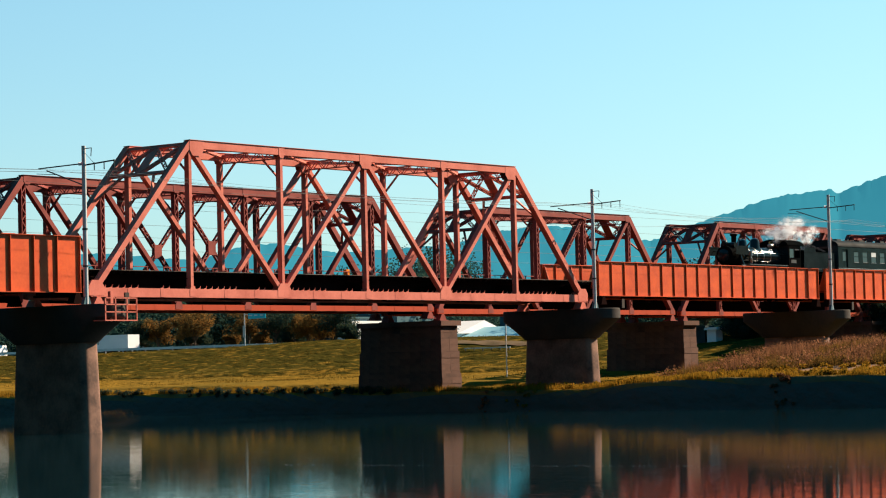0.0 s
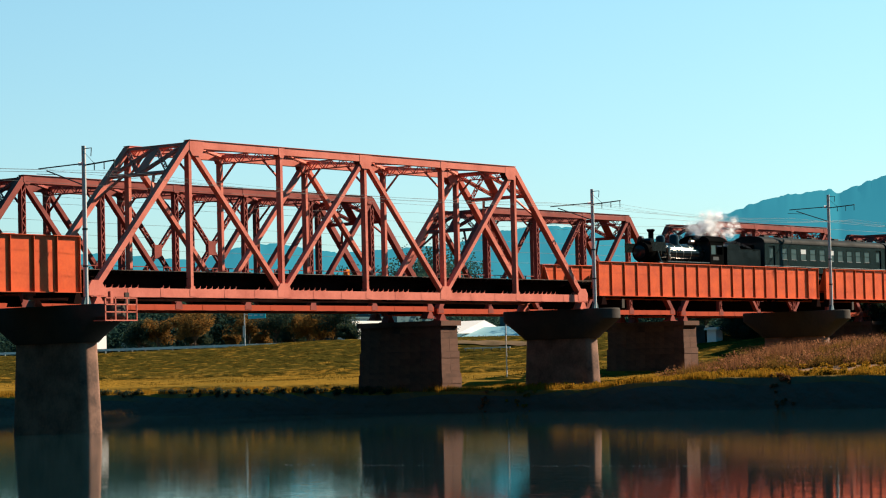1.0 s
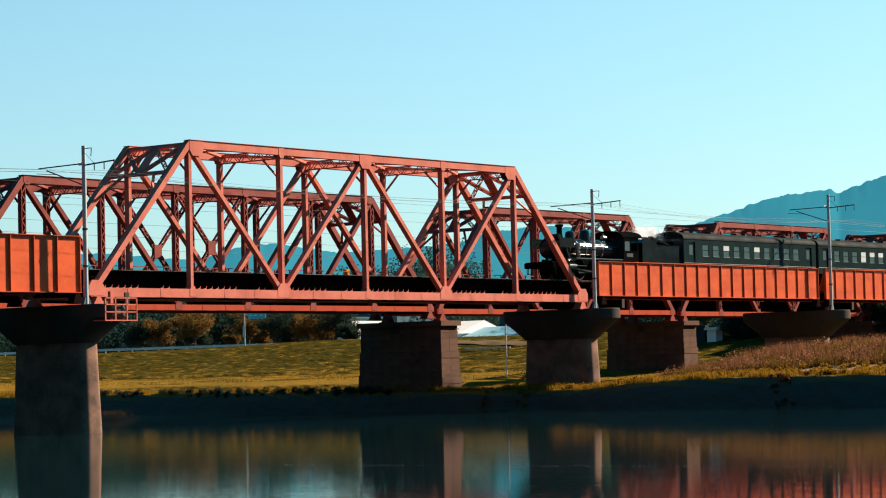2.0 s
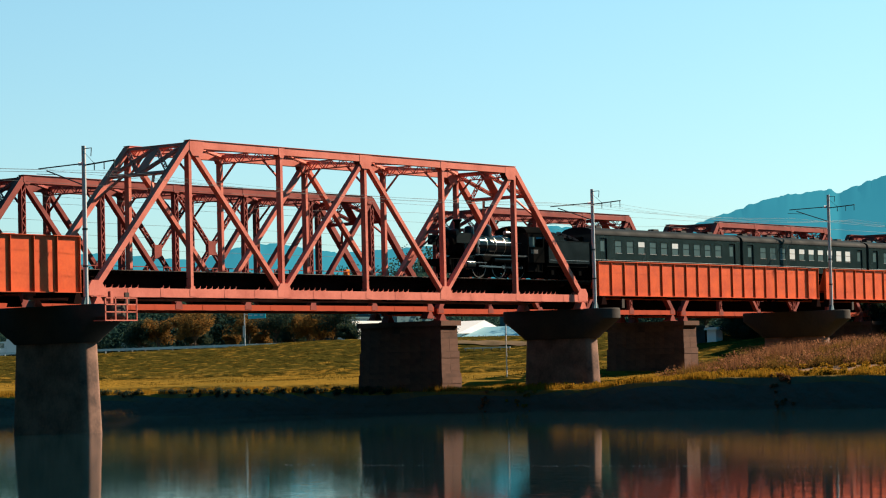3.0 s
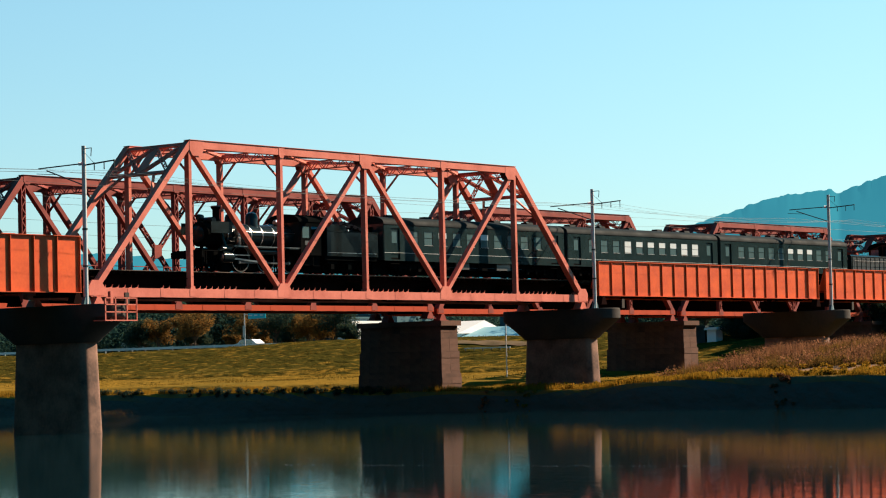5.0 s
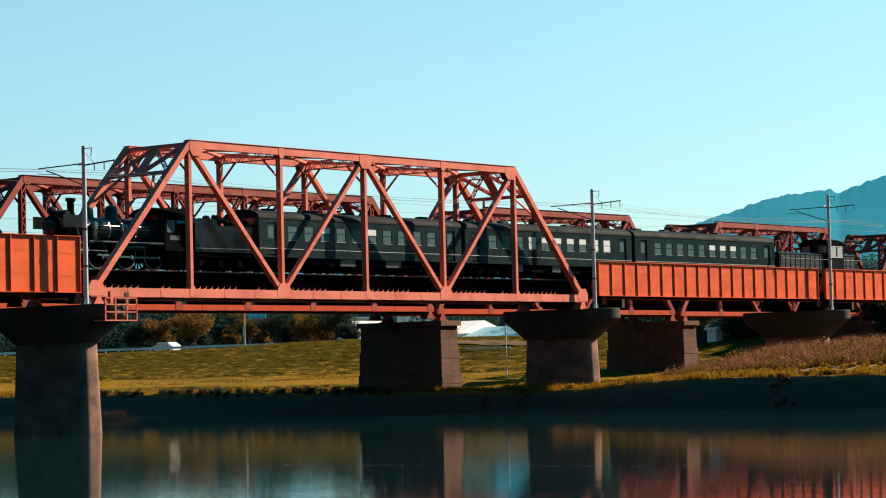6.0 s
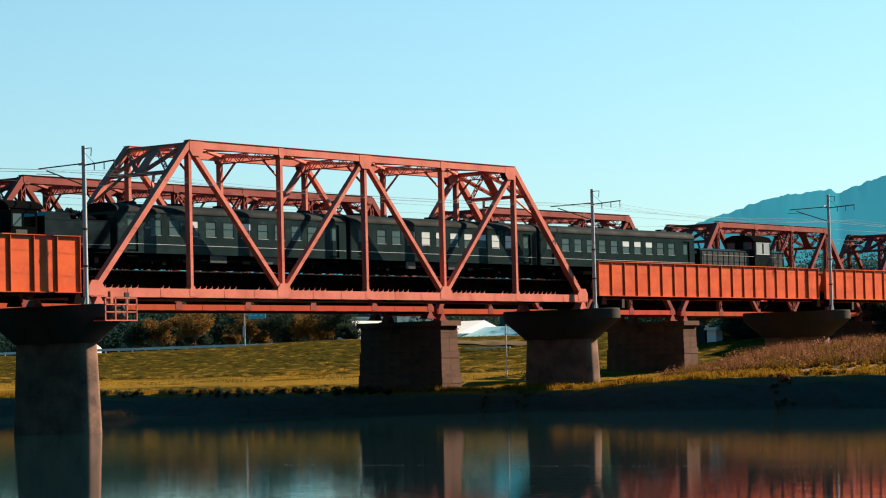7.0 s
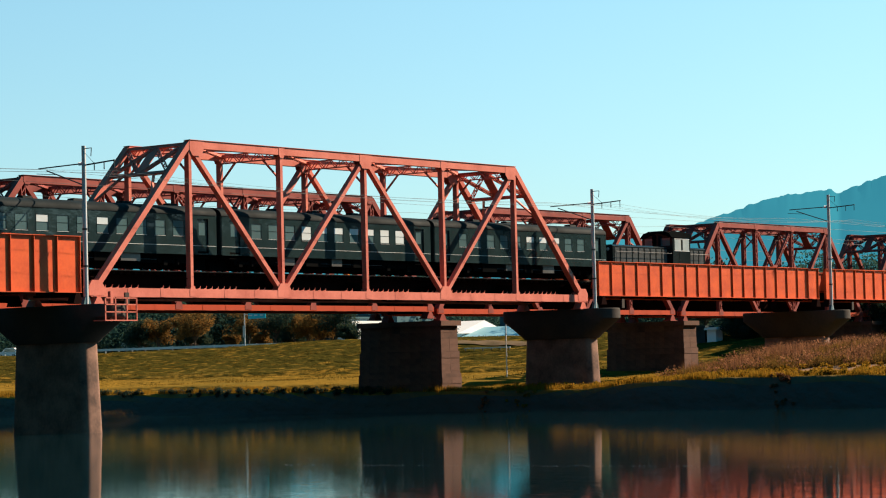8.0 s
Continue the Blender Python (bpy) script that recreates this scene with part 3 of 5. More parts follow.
def pier_round(x, base, over=1.72, y0=-0.42, y1=5.62, thick=1.3):
    """A concrete pier with rounded noses, a batter and a flared cap with rounded ends."""
    root = thing("concrete_pier", pose(x, (y0 + y1) / 2, 0), "stained concrete bridge pier with rounded ends and a flared cap", "pier", "front piers")
    half = (y1 - y0) / 2

    def ring(h, ly, r, seg=12):
        pts = []
        for i in range(seg + 1):
            a = -math.pi + math.pi * i / seg
            pts.append((r * math.cos(a), -(ly - r) + r * math.sin(a), h))
        for i in range(seg + 1):
            a = math.pi * i / seg
            pts.append((r * math.cos(a), (ly - r) + r * math.sin(a), h))
        return pts

    def stack(levels):
        sh = Shape()
        n = 0
        for h, ly, r in levels:
            pts = ring(h, ly, r)
            n = len(pts)
            sh.v.extend(pts)
        for j in range(len(levels) - 1):
            for i in range(n):
                sh.f.append((j * n + i, j * n + (i + 1) % n, (j + 1) * n + (i + 1) % n, (j + 1) * n + i))
        sh.f.append(tuple(range(n)))
        sh.f.append(tuple((len(levels) - 1) * n + i for i in range(n)))
        return sh
    r = thick / 2

    def squared(h, ly, hx, c=0.42, seg=7):
        pts = []
        for q, (sx, sy) in enumerate(((-1, -1), (1, -1), (1, 1), (-1, 1))):
            for i in range(seg + 1):
                a = math.pi + math.pi / 2 * q + math.pi / 2 * i / seg
                pts.append((sx * (hx - c) + c * math.cos(a), sy * (ly - c) + c * math.sin(a), h))
        return pts

    sh = Shape()
    levels = [squared(base, half + 0.06, r + 0.1), squared(base * 0.5 - 1.3, half - 0.1, r + 0.05), squared(-2.5, half - 0.26, r)]
    n = len(levels[0])
    for lv in levels:
        sh.v.extend(lv)
    sh.f = [(j * n + i, j * n + (i + 1) % n, (j + 1) * n + (i + 1) % n, (j + 1) * n + i) for j in range(2) for i in range(n)]
    sh.f += [tuple(range(n)), tuple(2 * n + i for i in range(n))]
    part("shaft", sh, CONCRETE, root, smooth=True)
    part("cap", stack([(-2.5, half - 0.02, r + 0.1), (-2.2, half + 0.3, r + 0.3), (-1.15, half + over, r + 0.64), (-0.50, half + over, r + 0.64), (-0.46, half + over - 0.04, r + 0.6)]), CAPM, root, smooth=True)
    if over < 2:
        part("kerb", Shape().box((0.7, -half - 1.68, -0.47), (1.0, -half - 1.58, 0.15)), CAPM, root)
    return root


for px_, base_, over_ in ((-0.35, -9.4, 1.95), (47.55, -9.0, 1.72), (80.2, -6.5, 1.72), (112.3, -6.0, 1.72)):
    pier_round(px_, base_, over_)


def pier_stone(x, base):
    """A stepped masonry pier; its courses of stone are separate blocks with open joints."""
    root = thing("masonry_pier", pose(x, D + 2.65, 0), "brown stone block bridge pier, stepped and weathered", "pier", "rear piers")
    hx, hy = 0.98, 3.72
    core = Shape().box((-hx + 0.02, -hy + 0.02, -3.1), (hx - 0.02, hy - 0.02, -1.02))
    core.box((-hx - 0.06, -hy - 0.06, -4.7), (hx + 0.06, hy + 0.06, -3.1)).box((-hx - 0.14, -hy - 0.14, base), (hx + 0.14, hy + 0.14, -4.7))
    part("core", core, STONE, root)
    part("coping", Shape().box((-hx - 0.18, -hy - 0.2, -1.30), (hx + 0.18, hy + 0.2, -0.94)), STONE, root, "projecting coping course")
    z, c = -1.30, 0
    blocks = {}
    while z > base + 0.1:
        h = 0.46
        grow = 0.0 if z > -3.0 else (0.08 if z > -4.6 else 0.16)
        for k, (a0, b0, fixed, along) in enumerate(((-hx - grow, hx + grow, -hy - grow, "x"), (-hy - grow, hy + grow, -hx - grow, "y"))):
            length = b0 - a0
            n = max(2, round(length / 0.95))
            w = length / n
            key = (k, round(grow, 2))
            if key not in blocks:
                sh = Shape()
                q0, q1 = 0.008, w - 0.008
                if along == "x":
                    sh.box((q0, 0, 0.007), (q1, 0.4, h - 0.007))
                else:
                    sh.box((0, q0, 0.007), (0.4, q1, h - 0.007))
                blocks[key] = mesh_of("stone_block", sh, STONE)
            for i in range(n):
                o = a0 + i * w
                jit = 0.022 * math.sin(i * 12.9 + c * 7.7)
                at = pose(o, fixed + jit, z - h) if along == "x" else pose(fixed + jit, o, z - h)
                part("stone_block", blocks[key], STONE, root, at=at)
        z -= h
        c += 1
    return root


for px_, base_ in ((45.45, -6.6), (77.4, -6.2), (109.2, -5.8)):
    pier_stone(px_, base_)
pier_stone(-0.9, -9.3)


# ---- the train ----
SPEED = 11.68
LOCO0, COACH0, COACH_PITCH, DIESEL0 = 67.9, 84.8, 20.1, 145.3
turning = []      # (part, wheel radius, its place)
rods = []         # (part, crank radius, wheel radius, place)


def vehicle_at(front, t):
    return pose(front - SPEED * t, YC, RAIL)


def wheel_mesh(r, spokes, wide=0.13):
    sh = Shape()
    for s in (-1, 1):
        y0, y1 = s * 0.53, s * (0.53 + wide)
        n = 28
        for ra, rb, ya, yb in ((r * 0.86, r, y0, y1), (0.0, r * 0.24, y0 - s * 0.03, y1 + s * 0.03)):
            k = len(sh.v)
            for i in range(n):
                c, q = math.cos(2 * math.pi * i / n), math.sin(2 * math.pi * i / n)
                for rr, yy in ((ra, ya), (rb, ya), (rb, yb), (ra, yb)):
                    sh.v.append((rr * c, yy, rr * q))
            for i in range(n):
                j = (i + 1) % n
                for e in range(4):
                    sh.f.append((k + i * 4 + e, k + j * 4 + e, k + j * 4 + (e + 1) % 4, k + i * 4 + (e + 1) % 4))
        for i in range(spokes):
            a = 2 * math.pi * i / spokes
            sh.beam((r * 0.2 * math.cos(a), (y0 + y1) / 2, r * 0.2 * math.sin(a)), (r * 0.88 * math.cos(a), (y0 + y1) / 2, r * 0.88 * math.sin(a)), 0.055 if spokes > 6 else r * 0.5, wide * 0.6)
    sh.tube((0, -0.55, 0), (0, 0.55, 0), 0.08, n=8)
    return sh


def wheelset(parent, x, r, mesh, rim=None):
    w = part("wheelset", mesh, None, parent, at=pose(x, 0, r))
    turning.append((w, r, (x, 0, r)))
    return w


def build_loco():
    e = thing("steam_locomotive", vehicle_at(LOCO0, 0), "glossy black steam locomotive with tender, steaming across the bridge", "locomotive")
    zb, rb = 2.22, 0.70
    part("frame", Shape().box((0.75, -0.45, 0.75), (10.9, 0.45, 1.25)).box((0.6, -1.2, 0.8), (0.75, 1.2, 1.2)).box((0.6, -1.2, 1.18), (2.0, 1.2, 1.24)), SOOT, e)
    part("coupler", Shape().box((0.0, -0.12, 0.78), (0.6, 0.12, 1.0)).box((-0.02, -0.18, 0.74), (0.16, 0.18, 1.04)), SOOT, e)
    part("buffer_beam", Shape().box((0.54, -1.25, 0.82), (0.6, 1.25, 1.16)), SOOT, e)
    part("smokebox", Shape().lathe([(0.45, 1.52), (0.62, 1.56), (rb + 0.04, 1.66), (rb + 0.04, 3.3)], 28, (0, 0, zb), "x"), SOOT, e, smooth=True)
    part("smokebox_door", Shape().lathe([(0.05, 1.36), (0.3, 1.4), (0.5, 1.48), (0.52, 1.55)], 24, (0, 0, zb), "x"), BLACK, e, smooth=True)
    boiler = part("boiler", Shape().lathe([(rb, 3.3), (rb, 7.4), (rb + 0.05, 7.6), (rb + 0.08, 9.2)], 32, (0, 0, zb), "x"), BLACK, e, "glossy black boiler", smooth=True)
    for x in (3.35, 4.4, 5.4, 6.4, 7.45):
        part("boiler_band", Shape().lathe([(rb + 0.004, x), (rb + 0.022, x + 0.005), (rb + 0.022, x + 0.06), (rb + 0.004, x + 0.065)], 32, (0, 0, zb), "x"), BRIGHT, boiler)
    ch = part("chimney", Shape().lathe([(0.34, zb + 0.60), (0.24, zb + 0.82), (0.2, zb + 1.0), (0.2, 3.72), (0.29, 3.8), (0.29, 3.93), (0.17, 3.93)], 20, (3.1, 0, 0)), SOOT, e, smooth=True)
    part("chimney_cap", Shape().lathe([(0.24, 3.86), (0.305, 3.88), (0.305, 3.92), (0.24, 3.95)], 20, (3.1, 0, 0)), TYRE, ch)
    part("sand_dome", Shape().lathe([(0.45, zb + 0.5), (0.36, zb + 0.75), (0.34, 3.3), (0.28, 3.45), (0.12, 3.52)], 20, (4.35, 0, 0)), BLACK, e, smooth=True)
    part("steam_dome", Shape().lathe([(0.5, zb + 0.5), (0.4, zb + 0.75), (0.38, 3.4), (0.3, 3.58), (0.12, 3.66)], 20, (6.2, 0, 0)), BLACK, e, smooth=True)
    part("headlamp", Shape().lathe([(0.17, -0.2), (0.21, -0.12), (0.19, 0.16)], 16, (1.75, 0, zb + 0.98), "x").box((1.66, -0.05, zb + 0.66), (1.84, 0.05, zb + 0.85)), BLACK, e, smooth=True)
    part("feedwater_heater", Shape().lathe([(0.2, -0.6), (0.22, -0.55), (0.22, 0.55), (0.2, 0.6)], 16, (2.3, 0, 3.02), "y"), BLACK, e, smooth=True)
    part("turbo_generator", Shape().lathe([(0.1, 7.9), (0.16, 7.95), (0.16, 8.35), (0.1, 8.4)], 14, (0, -0.3, 3.1), "x"), BRIGHT, e, smooth=True)
    part("whistle", Shape().tube((8.75, 0.15, zb + 0.7), (8.75, 0.15, 3.45), 0.05, 0.06, 10), BRASS, e)
    part("safety_valve", Shape().tube((8.45, -0.1, zb + 0.7), (8.45, -0.1, 3.3), 0.08, 0.06, 10), BRASS, e)
    for s in (-1, 1):
        d = part("smoke_deflector", Shape().box((1.4, s * 1.2 - 0.012, 2.26), (3.2, s * 1.2 + 0.012, 2.92)).box((1.38, s * 1.2 - 0.03, 2.24), (3.22, s * 1.2 + 0.03, 2.28)), BLACK, e)
        part("deflector_stay", Shape().beam((2.0, s * 0.7, 2.5), (2.0, s * 1.2, 2.6), 0.04, 0.04, (1, 0, 0)).beam((2.9, s * 0.7, 2.5), (2.9, s * 1.2, 2.6), 0.04, 0.04, (1, 0, 0)), SOOT, d)
        rbd = part("running_board", Shape().box((3.3, s * 0.72, 1.5), (9.2, s * 1.28, 1.54)).box((3.3, s * 1.26, 1.42), (9.2, s * 1.285, 1.54)).beam((2.0, s * 1.05, 1.2), (3.3, s * 1.05, 1.5), 0.04, 0.5), BLACK, e)
        part("edge_stripe", Shape().box((3.3, s * 1.286, 1.49), (9.2, s * 1.292, 1.535)), BRIGHT, rbd, "polished edge stripe")
        part("handrail", Shape().tube((2.0, s * 0.83, zb + 0.2), (9.1, s * 0.86, zb + 0.2), 0.018, n=6), BRIGHT, e)
        cyl = part("cylinder", Shape().lathe([(0.2, 2.35), (0.34, 2.4), (0.34, 3.25), (0.2, 3.3)], 20, (0, s * 1.02, 0.86), "x").lathe([(0.1, 2.4), (0.19, 2.45), (0.19, 3.2), (0.1, 3.25)], 16, (0, s * 0.98, 1.32), "x"), BLACK, e, smooth=True)
        part("cylinder_cover", Shape().lathe([(0.12, 2.28), (0.26, 2.34), (0.28, 2.36)], 18, (0, s * 1.02, 0.86), "x"), BRIGHT, cyl, smooth=True)
        part("slide_bar", Shape().box((3.3, s * 1.0 - 0.03, 0.98), (4.9, s * 1.0 + 0.03, 1.04)), BRIGHT, e)
        part("air_tank", Shape().lathe([(0.12, 5.6), (0.2, 5.68), (0.2, 7.7), (0.12, 7.78)], 16, (0, s * 0.95, 1.24), "x"), BLACK, e, smooth=True)
        part("steam_pipe", Shape().tube((2.75, s * 0.68, 2.35), (2.85, s * 0.98, 1.4), 0.11, n=12), BLACK, e, smooth=True)
        part("sand_pipe", Shape().tube((4.4, s * 0.45, zb + 0.6), (4.7, s * 0.74, 1.5), 0.025, n=6).tube((6.3, s * 0.45, zb + 0.6), (6.6, s * 0.76, 1.5), 0.025, n=6), SOOT, e)
        part("step_ladder", Shape().box((0.75, s * 1.05 - 0.2, 0.4), (1.0, s * 1.05 + 0.2, 0.43)).box((0.78, s * 1.2 - 0.02, 0.4), (0.82, s * 1.2 + 0.02, 1.2)).box((0.94, s * 1.2 - 0.02, 0.4), (0.98, s * 1.2 + 0.02, 1.2)), SOOT, e)
    part("air_pump", Shape().lathe([(0.14, 1.6), (0.17, 1.65), (0.17, 2.0), (0.1, 2.05), (0.1, 2.15), (0.19, 2.2), (0.19, 2.55), (0.1, 2.6)], 14, (4.0, -0.92, 0)), BRIGHT, e, smooth=True)
    # cab: a shell with open side windows and a rounded roof
    roof = [(-1.38, 3.12)] + [(-1.38 * math.cos(math.pi * i / 12), 3.14 + 0.5 * math.sin(math.pi * i / 12)) for i in range(13)] + [(1.38, 3.12)]
    cab = part("cab", Shape().box((9.15, -1.3, 1.1), (9.2, 1.3, 3.2)).box((9.15, -1.3, 1.1), (11.0, 1.3, 1.2)), BLACK, e)
    part("cab_roof", Shape().prism(roof, "x", 8.95, 11.5), SOOT, cab, smooth=True)
    for s in (-1, 1):
        y = s * 1.32
        part("cab_side", Shape().box((9.15, y - 0.02, 1.1), (11.05, y + 0.02, 2.15)).box((9.15, y - 0.02, 2.85), (11.05, y + 0.02, 3.15)).box((9.15, y - 0.02, 2.15), (9.3, y + 0.02, 2.85)).box((9.95, y - 0.02, 2.15), (10.1, y + 0.02, 2.85)).box((10.9, y - 0.02, 2.15), (11.05, y + 0.02, 2.85)), SOOT, cab)
        part("window_pane", Shape().box((9.3, y - 0.006, 2.15), (9.95, y + 0.006, 2.85)), PANE, cab)
        part("number_plate", Shape().box((9.5, y + s * 0.02, 1.72), (10.3, y + s * 0.035, 1.98)), TYRE, cab, "dull metal plate with an unreadable number bar")
        part("cab_step", Shape().box((10.3, s * 1.15 - 0.15, 0.45), (10.9, s * 1.15 + 0.15, 0.48)).box((10.3, s * 1.25 - 0.02, 0.45), (10.34, s * 1.25 + 0.02, 1.1)).box((10.86, s * 1.25 - 0.02, 0.45), (10.9, s * 1.25 + 0.02, 1.1)), SOOT, cab)
    # solid dark blocks added to close the view between the wheels
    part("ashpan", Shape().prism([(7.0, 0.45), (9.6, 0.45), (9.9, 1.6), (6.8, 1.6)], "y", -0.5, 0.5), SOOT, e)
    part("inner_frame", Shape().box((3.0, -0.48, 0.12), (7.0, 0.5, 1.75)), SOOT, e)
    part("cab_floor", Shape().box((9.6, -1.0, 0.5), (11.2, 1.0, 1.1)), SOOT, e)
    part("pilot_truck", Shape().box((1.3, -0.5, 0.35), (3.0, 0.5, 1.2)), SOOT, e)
    # wheels and rods
    drv = mesh_of("wheelset", wheel_mesh(0.80, 15), SOOT)
    DRV = (4.45, 6.65, 8.85)
    for x in DRV:
        w = wheelset(e, x, 0.8, drv)
        rimsh = Shape()
        n = 36
        for i in range(n):
            a, b = 2 * math.pi * i / n, 2 * math.pi * (i + 1) / n
            rimsh.add([(0.72 * math.cos(a), -0.672, 0.72 * math.sin(a)), (0.79 * math.cos(a), -0.672, 0.79 * math.sin(a)), (0.79 * math.cos(b), -0.672, 0.79 * math.sin(b)), (0.72 * math.cos(b), -0.672, 0.72 * math.sin(b)),
                       (0.72 * math.cos(a), -0.655, 0.72 * math.sin(a)), (0.79 * math.cos(a), -0.655, 0.79 * math.sin(a)), (0.79 * math.cos(b), -0.655, 0.79 * math.sin(b)), (0.72 * math.cos(b), -0.655, 0.72 * math.sin(b))],
                      [(0, 1, 2, 3), (4, 7, 6, 5), (0, 4, 5, 1), (3, 2, 6, 7)])
        part("tyre", rimsh, TYRE, w, "worn steel tyre rim")
        part("counterweight", Shape().prism([(0.68 * math.cos(a), 0.68 * math.sin(a)) for a in np.linspace(2.5, 3.78, 9)], "y", -0.66, -0.56), SOOT, w)
        part("crank_pin", Shape().tube((0.3, -0.66, 0), (0.3, -0.84, 0), 0.06, n=10), BRIGHT, w)
    pony = mesh_of("wheelset", wheel_mesh(0.47, 10), SOOT)
    wheelset(e, 2.05, 0.47, pony)
    rod = Shape().box((DRV[0] - 6.65, -0.79, -0.055), (DRV[2] - 6.65, -0.74, 0.055))
    for x in DRV:
        rod.tube((x - 6.65, -0.72, 0), (x - 6.65, -0.80, 0), 0.11, n=12)
    r = part("coupling_rod", rod, TYRE, e, at=pose(6.65, 0, 0.8))
    rods.append((r, 0.3, 0.8, (6.65, 0, 0.8)))
    m = part("main_rod", Shape().box((-2.7, -0.86, -0.05), (0.1, -0.81, 0.05)).tube((0, -0.80, 0), (0, -0.88, 0), 0.13, n=12), BRIGHT, e, at=pose(6.95, 0, 0.8))
    rods.append((m, 0.3, 0.8, (6.65, 0, 0.8)))
    # tender
    tb = part("tender_frame", Shape().box((11.5, -1.2, 0.85), (16.5, 1.2, 1.1)).box((16.5, -0.12, 0.78), (16.85, 0.12, 1.0)), SOOT, e)
    tank = part("tender_tank", Shape().prism([(11.6, 1.1), (16.5, 1.1), (16.5, 2.62), (13.6, 2.62), (13.3, 3.0), (12.0, 3.05), (11.6, 2.8)], "y", -1.32, 1.32), TENDERPAINT, e, "glossy black riveted tender tank")
    part("tank_rim", Shape().box((11.6, -1.34, 2.60), (16.52, -1.30, 2.66)).box((11.6, 1.30, 2.60), (16.52, 1.34, 2.66)), BLACK, tank)
    part("side_line", Shape().box((11.7, -1.326, 1.3), (16.4, -1.321, 1.33)), BRIGHT, tank, "thin bright lining")
    coal = Shape()
    rng = random.Random(4)
    for i in range(150):
        x, y = rng.uniform(12.1, 16.0), rng.uniform(-0.95, 0.95)
        h = 2.66 + 0.62 * math.cos(y * 1.4) * (0.62 + 0.38 * math.cos((x - 14.4) * 1.6))
        s = rng.uniform(0.09, 0.2)
        a = [Vector((rng.uniform(-1, 1), rng.uniform(-1, 1), rng.uniform(-1, 1))).normalized() * s for k in range(4)]
        p = Vector((x, y, h))
        coal.add([p + Vector((s, 0, 0)), p + Vector((-s, 0.02, 0)), p + Vector((0, s, 0.03)), p + Vector((0.02, -s, 0)), p + Vector((0, 0.03, s)), p + Vector((0, 0, -s))], [(0, 2, 4), (2, 1, 4), (1, 3, 4), (3, 0, 4), (2, 0, 5), (1, 2, 5), (3, 1, 5), (0, 3, 5)])
    tagged(part("coal", coal, COALM, e, "heap of broken black coal"), kind="stuff")
    # solid dark block added to close the view under cab and tender
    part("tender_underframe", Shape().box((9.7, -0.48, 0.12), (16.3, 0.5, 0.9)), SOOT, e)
    tw = mesh_of("wheelset", wheel_mesh(0.43, 3), SOOT)
    for x in (12.35, 14.0, 15.65):
        wheelset(e, x, 0.43, tw)
        for s in (-1, 1):
            part("axle_box", Shape().box((x - 0.16, s * 0.98 - 0.1, 0.3), (x + 0.16, s * 0.98 + 0.1, 0.62)).box((x - 0.45, s * 1.0 - 0.05, 0.64), (x + 0.45, s * 1.0 + 0.05, 0.76)), SOOT, tb)
    return e


def bogie(parent, x, wheel, half=1.0):
    b = part("bogie", Shape().box((x - 1.5, -1.02, 0.42), (x + 1.5, -0.92, 0.62)).box((x - 1.5, 0.92, 0.42), (x + 1.5, 1.02, 0.62)).box((x - 0.25, -1.0, 0.35), (x + 0.25, 1.0, 0.75)), SOOT, parent)
    for s in (-1, 1):
        for o in (-half, half):
            part("axle_box", Shape().box((x + o - 0.15, s * 1.06 - 0.08, 0.28), (x + o + 0.15, s * 1.06 + 0.08, 0.6)), SOOT, b)
        part("spring", Shape().lathe([(0.1, 0.3), (0.13, 0.33), (0.13, 0.6), (0.1, 0.64)], 10, (x, s * 1.04, 0)), SOOT, b)
    for o in (-half, half):
        wheelset(parent, x + o, 0.43, wheel)


